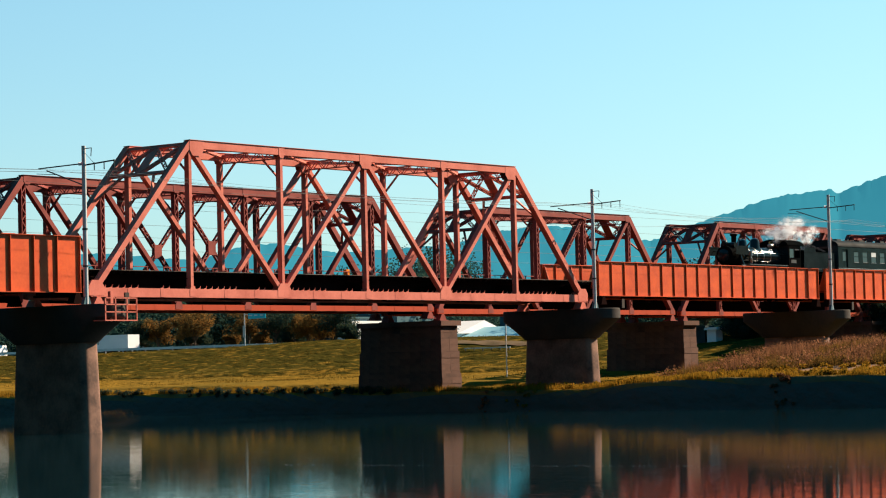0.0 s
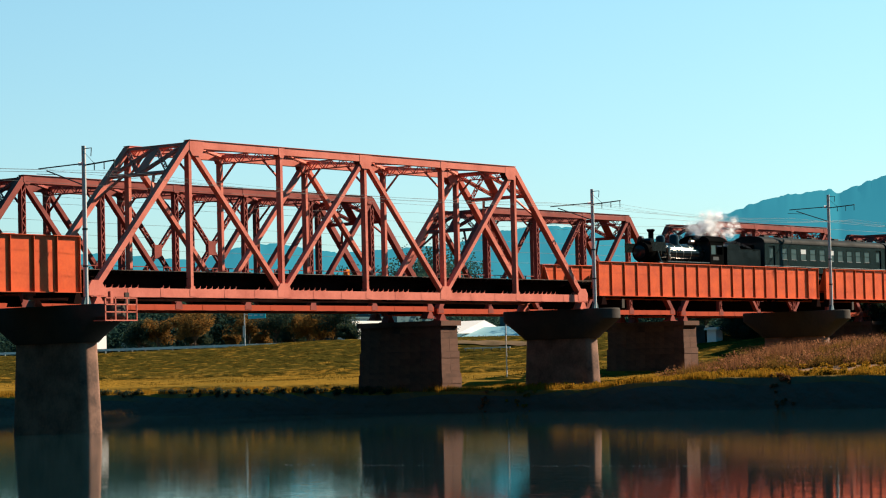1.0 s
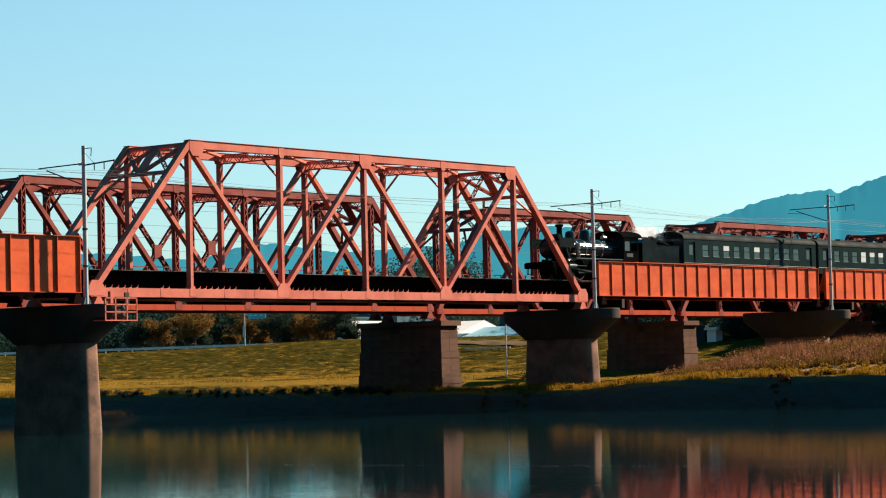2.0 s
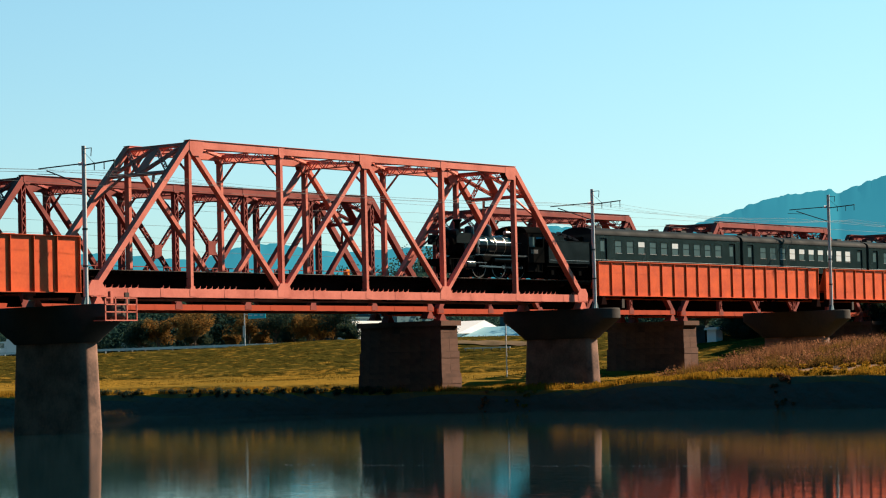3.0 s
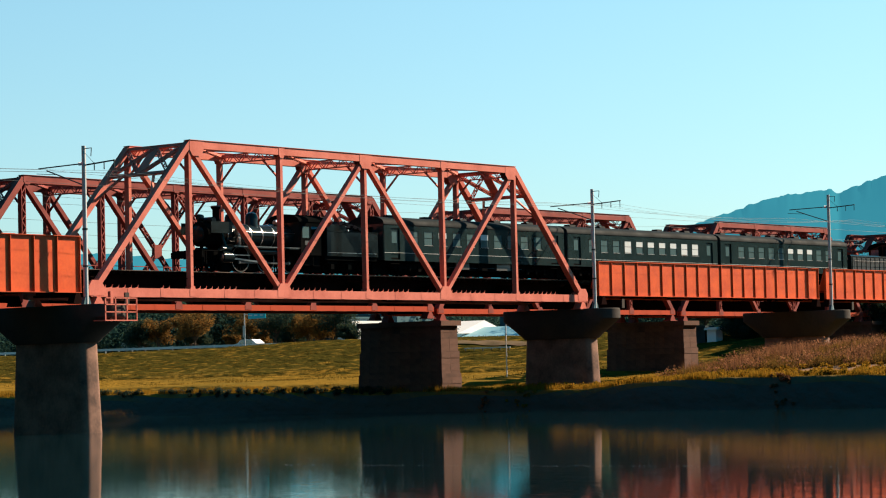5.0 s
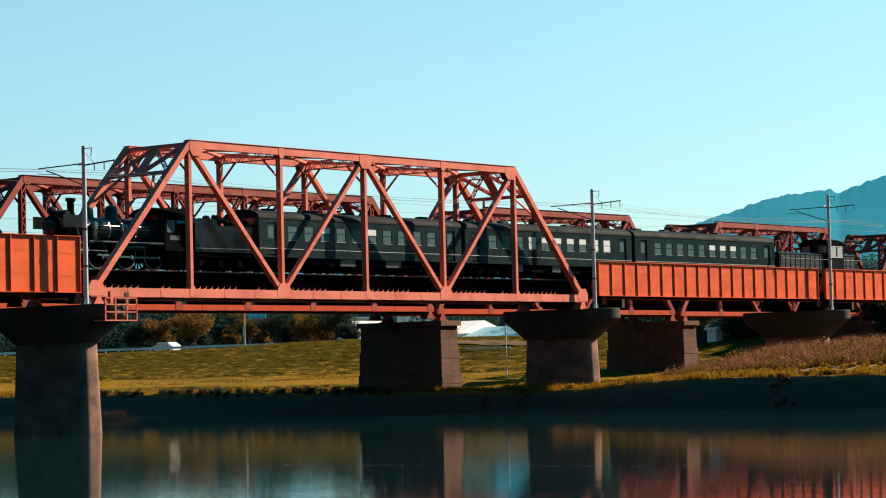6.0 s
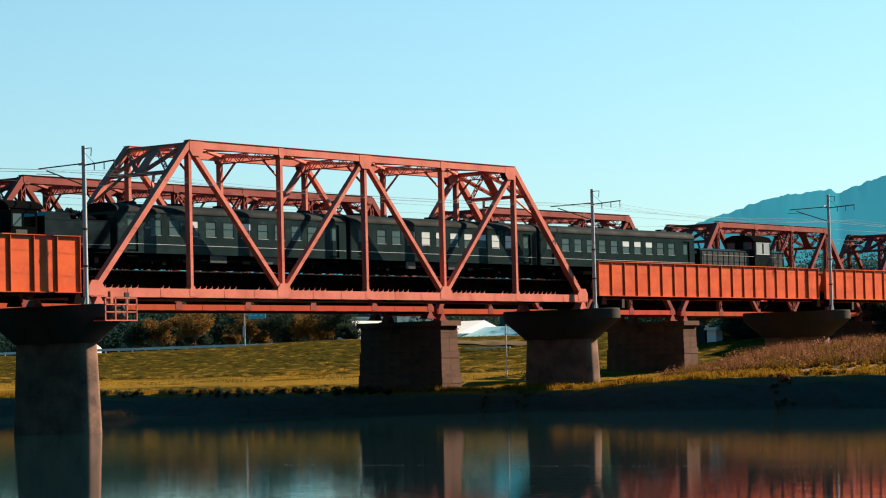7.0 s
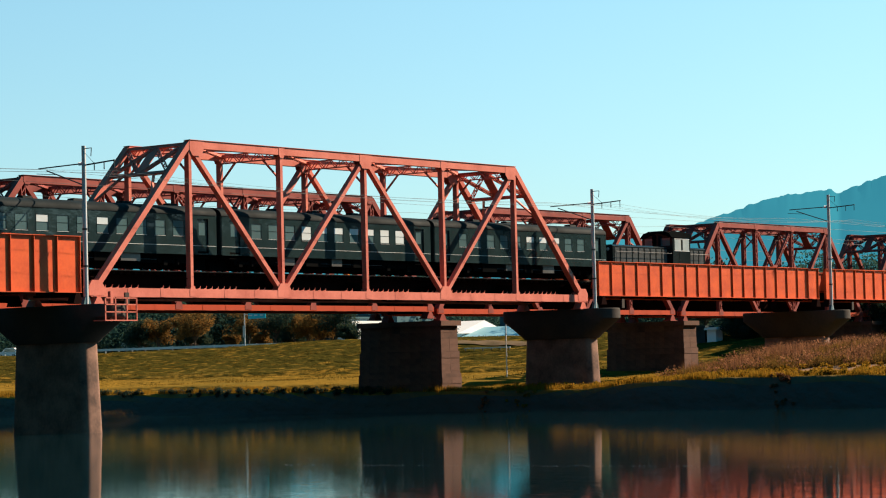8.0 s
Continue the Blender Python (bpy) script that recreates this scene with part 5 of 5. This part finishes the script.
for k in range(6):
    part("post", Shape().box((-0.04, 0.1 + k * 1.12, -0.5), (0.04, 0.18 + k * 1.12, 0.30)), WIRE, e)
# floats bobbing on a line across the river
e = thing("float_line", pose(-33.4, -66, WATER), "string of tiny pale floats lying across the river", "floats")
rng_f = random.Random(17)
bead = mesh_of("float", Shape().lathe([(0.004, -0.015), (0.014, -0.008), (0.016, 0.004), (0.012, 0.012), (0.003, 0.016)], 8), TYRE)
yy = 0.0
while yy < 22:
    part("float", bead, TYRE, e, at=pose(rng_f.uniform(-0.3, 0.3) - 0.03 * yy, yy, 0.0))
    yy += rng_f.choice((0.05, 0.07, 0.09, 0.12, 0.16, 0.3, 0.5))
part("rope", Shape().tube((0, 0, -0.02), (-0.66, 22, -0.02), 0.004, n=5), WIRE, e)


# ---- plants ----
def leaf_material(name, a, b):
    m = bpy.data.materials.new(name)
    m.use_nodes = True
    n, l = m.node_tree.nodes, m.node_tree.links
    g_, r_ = n.new("ShaderNodeNewGeometry"), n.new("ShaderNodeValToRGB")
    r_.color_ramp.elements[0].color, r_.color_ramp.elements[1].color = (*a, 1), (*b, 1)
    l.new(g_.outputs["Random Per Island"], r_.inputs[0])
    bs = n["Principled BSDF"]
    l.new(r_.outputs[0], bs.inputs["Base Color"])
    bs.inputs["Roughness"].default_value = 0.8
    bs.inputs["Specular IOR Level"].default_value = 0.0
    tl, mx = n.new("ShaderNodeBsdfTranslucent"), n.new("ShaderNodeMixShader")
    mx.inputs[0].default_value = 0.45
    l.new(r_.outputs[0], tl.inputs[0])
    l.new(bs.outputs[0], mx.inputs[1])
    l.new(tl.outputs[0], mx.inputs[2])
    l.new(mx.outputs[0], n["Material Output"].inputs["Surface"])
    return m


BARK = mat("grey_brown_bark", (0.08, 0.06, 0.045), (0.05, 0.04, 0.03), 0.95, fine=12, bump=0.5)
LEAF_BROWN = leaf_material("autumn_brown_leaves", (0.24, 0.115, 0.03), (0.09, 0.075, 0.03))
LEAF_DARK = leaf_material("dark_green_leaves", (0.012, 0.04, 0.040), (0.05, 0.06, 0.03))
LEAF_WOODS = leaf_material("far_wood_leaves", (0.0175, 0.0525, 0.0525), (0.035, 0.07, 0.049))
WEEDM = leaf_material("dry_weeds", (0.19, 0.10, 0.024), (0.05, 0.038, 0.012))
PLUME = leaf_material("pinkish_seed_heads", (0.25, 0.115, 0.062), (0.09, 0.046, 0.022))
TURF = leaf_material("levee_turf", (0.12, 0.066, 0.008), (0.048, 0.038, 0.008))
FRINGE = leaf_material("bank_grass_blades", (0.30, 0.155, 0.016), (0.14, 0.09, 0.014))


def leaf_cloud(centres, radii, per, size, rng):
    """Leaf-sized quads scattered on the shells of clumps, as one mesh's arrays."""
    k = len(centres)
    d = rng.normal(size=(k, per, 3))
    d /= np.linalg.norm(d, axis=2, keepdims=True)
    rad = radii[:, None, None] * rng.uniform(0.55, 1.12, (k, per, 1))
    p = (centres[:, None, :] + d * rad * np.array([1, 1, 0.8])).reshape(-1, 3)
    m = len(p)
    u = rng.normal(size=(m, 3))
    u /= np.linalg.norm(u, axis=1, keepdims=True)
    v = np.cross(u, rng.normal(size=(m, 3)))
    v /= np.linalg.norm(v, axis=1, keepdims=True)
    s = (size * rng.uniform(0.6, 1.4, (m, 1)))
    co = np.stack([p - u * s, p - v * s * 0.6, p + u * s, p + v * s * 0.6], 1).reshape(-1, 3)
    return co


def quads_mesh(name, co, material, n=4):
    me = bpy.data.meshes.new(name)
    m = len(co) // n
    me.vertices.add(len(co))
    me.vertices.foreach_set("co", co.astype(np.float32).ravel())
    me.loops.add(len(co))
    me.loops.foreach_set("vertex_index", np.arange(len(co), dtype=np.int32))
    me.polygons.add(m)
    me.polygons.foreach_set("loop_start", np.arange(0, len(co), n, dtype=np.int32))
    me.update(calc_edges=True)
    me.materials.append(material)
    return me


def tree(x, y, h, r, leaf, label, seed, leaf_size=0.105, low=0):
    rng = np.random.default_rng(seed)
    z = float(land(np.array(float(x)), np.array(float(y)))) - 0.1
    e = thing("tree", pose(x, y, z), label, "tree", "trees beyond the levee")
    sh = Shape().tube((0, 0, 0), (0.1, 0.05, h * 0.55), 0.03 * h, 0.016 * h, 8)
    tips = []
    for i in range(11):
        a = i * 2.4 + rng.uniform(-0.4, 0.4)
        z0 = h * rng.uniform(0.22, 0.52)
        rr = r * rng.uniform(0.55, 0.95)
        z1 = h * rng.uniform(0.45, 0.92)
        tip = (rr * math.cos(a), rr * math.sin(a), z1)
        mid = (tip[0] * 0.5, tip[1] * 0.5, (z0 + z1) / 2 + 0.2)
        sh.tube((0.05, 0, z0), mid, 0.012 * h, 0.008 * h, 6).tube(mid, tip, 0.008 * h, 0.003 * h, 5)
        tips += [mid, tip]
    part("trunk", sh, BARK, e)
    skirt = [(rng.normal(0, r * 0.55), rng.normal(0, r * 0.55), h * rng.uniform(0.06, 0.4)) for k in range(low)]
    c = np.array(tips + skirt + [(rng.normal(0, r * 0.35), rng.normal(0, r * 0.35), h * rng.uniform(0.6, 0.97)) for k in range(12)])
    co = leaf_cloud(c, r * rng.uniform(0.22, 0.42, len(c)), 210, leaf_size, rng)
    tagged(part("crown", quads_mesh("crown", co, leaf), leaf, e), kind="stuff")
    return e


rng_t = random.Random(3)
k = 0
for y_ in np.arange(116, 158, 3.1):
    k += 1
    hh = 4.6 + 1.6 * math.sin(y_ * 0.9) + rng_t.uniform(-0.4, 0.8) + (1.2 if 117 < y_ < 126 else 0)
    tree(158 + rng_t.uniform(-2.5, 3), y_ + rng_t.uniform(-0.8, 0.8), hh, hh * 0.45, LEAF_BROWN if 121 < y_ < 152 and k % 5 else LEAF_DARK, "rust-brown autumn tree behind the levee road" if 121 < y_ < 152 and k % 5 else "dark green tree behind the levee road", 100 + k)
for i, (x_, y_, h_) in enumerate(((176, 133, 9), (182, 147, 10), (178, 155, 9), (184, 163, 11), (176, 141, 8), (168, 66, 7), (172, 50, 8), (166, 42, 7), (176, 34, 8), (170, 24, 7), (172, 160, 9), (176, 168, 9))):
    tree(x_, y_, h_, h_ * 0.4, LEAF_DARK, "dark green tree beyond the levee", 300 + i, 0.12)


for i, (x_, y_, h_) in enumerate(((112, 26.9, 3.2), (112.5, 28.2, 3.5), (111, 25.6, 3.3), (112, 23.8, 3.6), (111, 21.6, 3.2), (112, 19.2, 3.5), (111, 16.5, 3.4), (112, 13.8, 3.5), (111, 11.0, 3.4), (112, 8.0, 3.5))):
    tree(x_, y_, h_, h_ * 0.6, LEAF_DARK, "dark low bushy tree on the levee slope", 400 + i, 0.09, 18)


def far_woods():
    """A belt of woodland across the valley floor."""
    rng = np.random.default_rng(8)
    pts, rads = [], []
    for i in range(950):
        a = rng.uniform(39, 65)
        d = rng.uniform(365, 520) + (90 if 52.2 < a < 54.4 else 0)
        h = 12.5 + 1.5 * math.sin(a * 2.3) + 1.2 * math.sin(a * 6.1 + 1) + rng.uniform(-3, 2)
        h += 6 * math.exp(-((a - 52.0) / 1.1) ** 2) + 2.5 * math.exp(-((a - 62) / 1.5) ** 2)
        x, y = -94.7 + d * math.sin(radians(a)), -98.1 + d * math.cos(radians(a))
        for k in range(5):
            f = (k + 0.6) / 5
            pts.append((x + rng.normal(0, 1.9), y + rng.normal(0, 1.9), -4 + (0.9 * h + 1) * f))
            rads.append((1.5 + 2.2 * math.sin(f * 2.6)) * rng.uniform(0.8, 1.3))
    co = leaf_cloud(np.array(pts), np.array(rads), 190, 0.24, rng)
    tagged(new("far_woods", quads_mesh("far_woods", co, LEAF_WOODS)), "dark green belt of woodland across the valley", "woodland", kind="stuff")


far_woods()


def blades(name, n, area, height, width, material, label, seed, clump=0.0):
    """Upright blades (triangles) over an area of (x from the shore, y), as one object."""
    rng = np.random.default_rng(seed)
    (s0, s1), (y0, y1) = area
    y = rng.uniform(y0, y1, n)
    s = rng.uniform(s0, s1, n)
    x = shore_x(y) + s
    w = np.array([noise.noise(Vector((a * clump, b * clump, seed))) for a, b in zip(x, y)]) if clump else np.zeros(n)
    keep = rng.uniform(-0.35, 0.5, n) < w if clump else np.ones(n, bool)
    x, y, w = x[keep], y[keep], w[keep]
    z = land(x, y)
    h = height * rng.uniform(0.5, 1.2, len(x)) * (1 + 0.6 * w)
    a = rng.uniform(0, 2 * math.pi, len(x))
    lean = rng.normal(0, 0.22, (len(x), 2)) * h[:, None]
    dx, dy = np.cos(a) * width / 2, np.sin(a) * width / 2
    p0 = np.stack([x - dx, y - dy, z - 0.05], 1)
    p1 = np.stack([x + dx, y + dy, z - 0.05], 1)
    p2 = np.stack([x + lean[:, 0], y + lean[:, 1], z + h], 1)
    co = np.stack([p0, p1, p2], 1).reshape(-1, 3)
    return tagged(new(name, quads_mesh(name, co, material, 3)), label, "grass", kind="stuff")


PATHM = mat("trodden_sandy_earth", (0.22, 0.13, 0.075), (0.16, 0.10, 0.06), 0.95, spot=0.5, fine=6, spec=0.05)
path_y = np.linspace(-60, -6, 70)
path_s = np.linspace(2.6, 5.2, 5)
sh = Shape()
for yv in path_y:
    for sv in path_s:
        xv = shore_x(yv) + sv + 1.4 * smooth_step(-20, -6, yv)
        sh.v.append((xv, yv, float(land(np.array(xv), np.array(yv))) + 0.1))
sh.f = [(a * 5 + c, a * 5 + c + 1, a * 5 + c + 6, a * 5 + c + 5) for a in range(69) for c in range(4)]
solid("path", sh, PATHM, "trodden sandy path along the bank top", kind="structure", smooth=True)
TRACKM = mat("worn_levee_track", (0.13, 0.085, 0.045), (0.09, 0.065, 0.03), 0.95, spot=0.5, fine=4, spec=0.05)
sh = Shape()
lp_y = np.linspace(51, 66, 40)
for yv in lp_y:
    for sv in np.linspace(0, 1, 6):
        xv = 110.6 + 2.4 * sv + 0.12 * (yv - 51)
        sh.v.append((xv, yv, float(land(np.array(xv), np.array(yv))) + 0.08))
sh.f = [(a * 6 + c, a * 6 + c + 1, a * 6 + c + 7, a * 6 + c + 6) for a in range(39) for c in range(5)]
solid("levee_path", sh, TRACKM, "bare sandy track slanting up the levee", kind="structure", smooth=True)
blades("bank_grass", 90000, ((0.15, 2.4), (-34, 110)), 0.36, 0.045, FRINGE, "yellowed grass fringe along the top of the bank", 1, 0.5)
blades("meadow_grass", 50000, ((1.0, 16), (-30, 120)), 0.13, 0.06, FRINGE, "tufted yellow meadow grass between bank and levee", 2, 0.25)
blades("tall_weeds", 170000, ((5.5, 26), (-32, -3)), 0.75, 0.05, WEEDM, "tall dry weeds on the bank by the piers", 4, 0.35)
blades("seed_heads", 60000, ((7, 26), (-32, -4.5)), 1.0, 0.045, PLUME, "pinkish seed heads above the weeds", 5, 0.35)
blades("levee_grass", 90000, ((24, 80), (-20, 140)), 0.11, 0.08, TURF, "coarse olive turf on the levee slope", 7, 0.3)
blades("pier_weeds", 2200, ((0.6, 4.0), (-4.5, 4)), 0.3, 0.05, FRINGE, "dry tufts at the foot of the pier", 6, 0.0)
rng_s = np.random.default_rng(21)
for k, (mat_, lab, nn, hi) in enumerate(((WEEDM, "low bushy brown scrub on the bank", 420, 0.55), (PLUME, "pinkish bushy scrub on the bank", 260, 0.85), (FRINGE, "golden tussocks along the bank", 260, 0.3))):
    ys = rng_s.uniform(-34, -3.5, nn) if k < 2 else rng_s.uniform(-34, 6, nn)
    ss = rng_s.uniform(5, 26, nn) if k < 2 else rng_s.uniform(0.8, 5, nn)
    xs = shore_x(ys) + ss
    rad = hi * rng_s.uniform(0.45, 1.0, nn)
    cc = np.stack([xs, ys, land(xs, ys) + rad * 0.8], 1)
    tagged(new("scrub", quads_mesh("scrub", leaf_cloud(cc, rad, 90, 0.075, rng_s), mat_)), lab, "shrubs", kind="stuff")
# dark shrubs rooted in the bank's edge
ys = rng_s.uniform(15, 50, 130)
xs = shore_x(ys) + rng_s.uniform(-0.1, 0.6, 130)
rad = rng_s.uniform(0.10, 0.30, 130)
tagged(new("bank_shrubs", quads_mesh("bank_shrubs", leaf_cloud(np.stack([xs, ys, land(xs, ys) + rad * 0.7], 1), rad, 110, 0.06, rng_s), LEAF_DARK)), "low dark shrubs rooted along the bank edge", "shrubs", kind="stuff")
# dry creeper hanging over the edge of the bank
for k, (y_, wide_, nn) in enumerate(((-17.7, 0.35, 26), (2.9, 0.7, 20), (6.2, 0.5, 12))):
    ys = y_ + rng_s.normal(0, wide_, nn)
    ss = rng_s.uniform(-1.15, 0.35, nn)
    ys = ys + 0.35 * ss
    xs = shore_x(ys) + ss
    rad = rng_s.uniform(0.06, 0.2, nn)
    cc = np.stack([xs - 0.05, ys, land(xs, ys) + rad * 0.6], 1)
    tagged(new("creeper", quads_mesh("creeper", leaf_cloud(cc, rad, 60, 0.05, rng_s), (PLUME, FRINGE)[k % 2])), "dry brown creeper hanging over the bank edge", "shrubs", kind="stuff")
solid("drift_pole", Shape().tube((44.25, 15.9, float(land(np.array(44.25), np.array(15.9))) + 0.12), (46.2, 13.7, float(land(np.array(46.2), np.array(13.7))) + 0.12), 0.05, 0.04, 8), GUARD, "pale bleached pole lying on the bank top", "pole")
# a lone reed tuft standing in the shallows
rng_r = np.random.default_rng(9)
n_r = 1300
rx, ry = rng_r.normal(31.5, 0.5, n_r), rng_r.normal(30.5, 0.75, n_r)
rh = rng_r.uniform(0.25, 0.85, n_r)
co_r = np.stack([np.stack([rx - 0.03, ry - 0.03, np.full(n_r, WATER - 0.1)], 1), np.stack([rx + 0.03, ry + 0.03, np.full(n_r, WATER - 0.1)], 1),
                 np.stack([rx + rng_r.normal(0, 0.25, n_r), ry + rng_r.normal(0, 0.25, n_r), WATER + rh], 1)], 1).reshape(-1, 3)
tagged(new("reed_tuft", quads_mesh("reed_tuft", co_r, FRINGE, 3)), "small pinkish reed tuft standing in the shallows", "reeds", kind="stuff")


# steam: soft pale puffs that travel with the engine, then spread and thin out
def steam_material():
    m = bpy.data.materials.new("thin_white_steam")
    m.use_nodes = True
    n, l = m.node_tree.nodes, m.node_tree.links
    b = n["Principled BSDF"]
    b.inputs["Base Color"].default_value = (0.9, 0.9, 0.9, 1)
    b.inputs["Roughness"].default_value = 1.0
    b.inputs["Specular IOR Level"].default_value = 0.0
    b.inputs["Subsurface Weight"].default_value = 0.0
    tl, half_ = n.new("ShaderNodeBsdfTranslucent"), n.new("ShaderNodeMixShader")
    tl.inputs[0].default_value = (0.92, 0.96, 1.0, 1)
    half_.inputs[0].default_value = 0.5
    l.new(b.outputs[0], half_.inputs[1])
    l.new(tl.outputs[0], half_.inputs[2])
    l.new(half_.outputs[0], n["Material Output"].inputs["Surface"])
    return m


STEAM = steam_material()
puffs = []


def build_steam():
    rng = random.Random(11)
    nrng = np.random.default_rng(12)
    meshes = []
    for k in range(5):
        # flecks of droplets, dense at the heart of a puff and thinning outwards
        c = nrng.normal(0, 0.40, (2600, 3)) * (0.35 + nrng.random((2600, 1)))
        meshes.append(quads_mesh("puff", leaf_cloud(c, np.full(2600, 0.03), 1, 0.026, nrng), STEAM))
    root = thing("steam_plume", pose(0, 0, 0), "white steam drifting over the engine and tender", "steam")
    for k in range(34):
        p = new("puff", meshes[k % 5])
        p.parent = root
        u = (k / 34) ** 1.2
        size = (0.24 + 0.42 * math.sin(math.pi * min(1.0, u + 0.2)) ** 0.8) * rng.uniform(0.6, 1.15)
        p.scale = (size * 1.25, size, size * 0.9)
        start = Vector((77.4 + 7.0 * u + rng.gauss(0, 0.25), YC + rng.gauss(0, 0.5), RAIL + 3.85 + 1.0 * math.sqrt(u) * (1.2 - u) + rng.gauss(0, 0.34)))
        puffs.append((p, start, rng.uniform(-1, 1), rng.uniform(0.2, 1.4), rng.uniform(-0.8, 0.8)))
    return root


build_steam()


# ---- what moves ----
def motions():
    for ob, front in [(loco, LOCO0), (diesel, DIESEL0)] + [(c, COACH0 + i * COACH_PITCH) for i, c in enumerate(coaches)]:
        walk(ob, [(0.0, vehicle_at(front, 0.0)), (8.0, vehicle_at(front, 8.0))])
    for ob, r, (x, y, z) in turning:
        step = 1 / 30 if r < 0.6 else 2 / 30
        n = round(8.0 / step)
        walk(ob, [(i * step, pose(x, y, z, 0, -math.degrees(SPEED * i * step / r), 0)) for i in range(n + 1)])
    for ob, crank, r, (x, y, z) in rods:
        rows = []
        for i in range(121):
            t = i * 2 / 30
            a = SPEED * t / r
            cx, cz = crank * math.cos(a), crank * math.sin(a)
            tilt = math.degrees(math.asin(cz / 2.7)) if ob.name.startswith("main") else 0
            rows.append((t, pose(x + cx, y, z + cz, 0, -tilt, 0)))
        walk(ob, rows)
    for p, start, spin, rise, drift in puffs:
        rows = []
        for i in range(17):
            t = i * 0.5
            # blown along with the engine, then drawn down into the lee of the coaches
            late = 1 - math.exp(-max(0.0, t - 1.8) / 0.35)
            lift = rise * 0.22 * t * (1 - late)
            gather = (77.6 - start.x) * 0.12 * min(t, 1.8)
            rows.append((t, pose(start.x + gather - SPEED * t + 9.0 * late + 0.3 * spin * t * (1 - late), start.y + (YC + 2.0 - start.y) * late + 0.1 * drift * t,
                                 start.z + (RAIL + 1.9 - start.z) * late + lift, 0, 0, 20 * spin * t)))
        walk(p, rows)
    for ob, y0, v in ((truck, 144.6, 6.4), (van, 170.9, 5.6), (car, 45.3, 15.2)):
        walk(ob, [(0.0, pose(ROADX, y0, ROADZ)), (8.0, pose(ROADX, y0 + v * 8, ROADZ))])


motions()
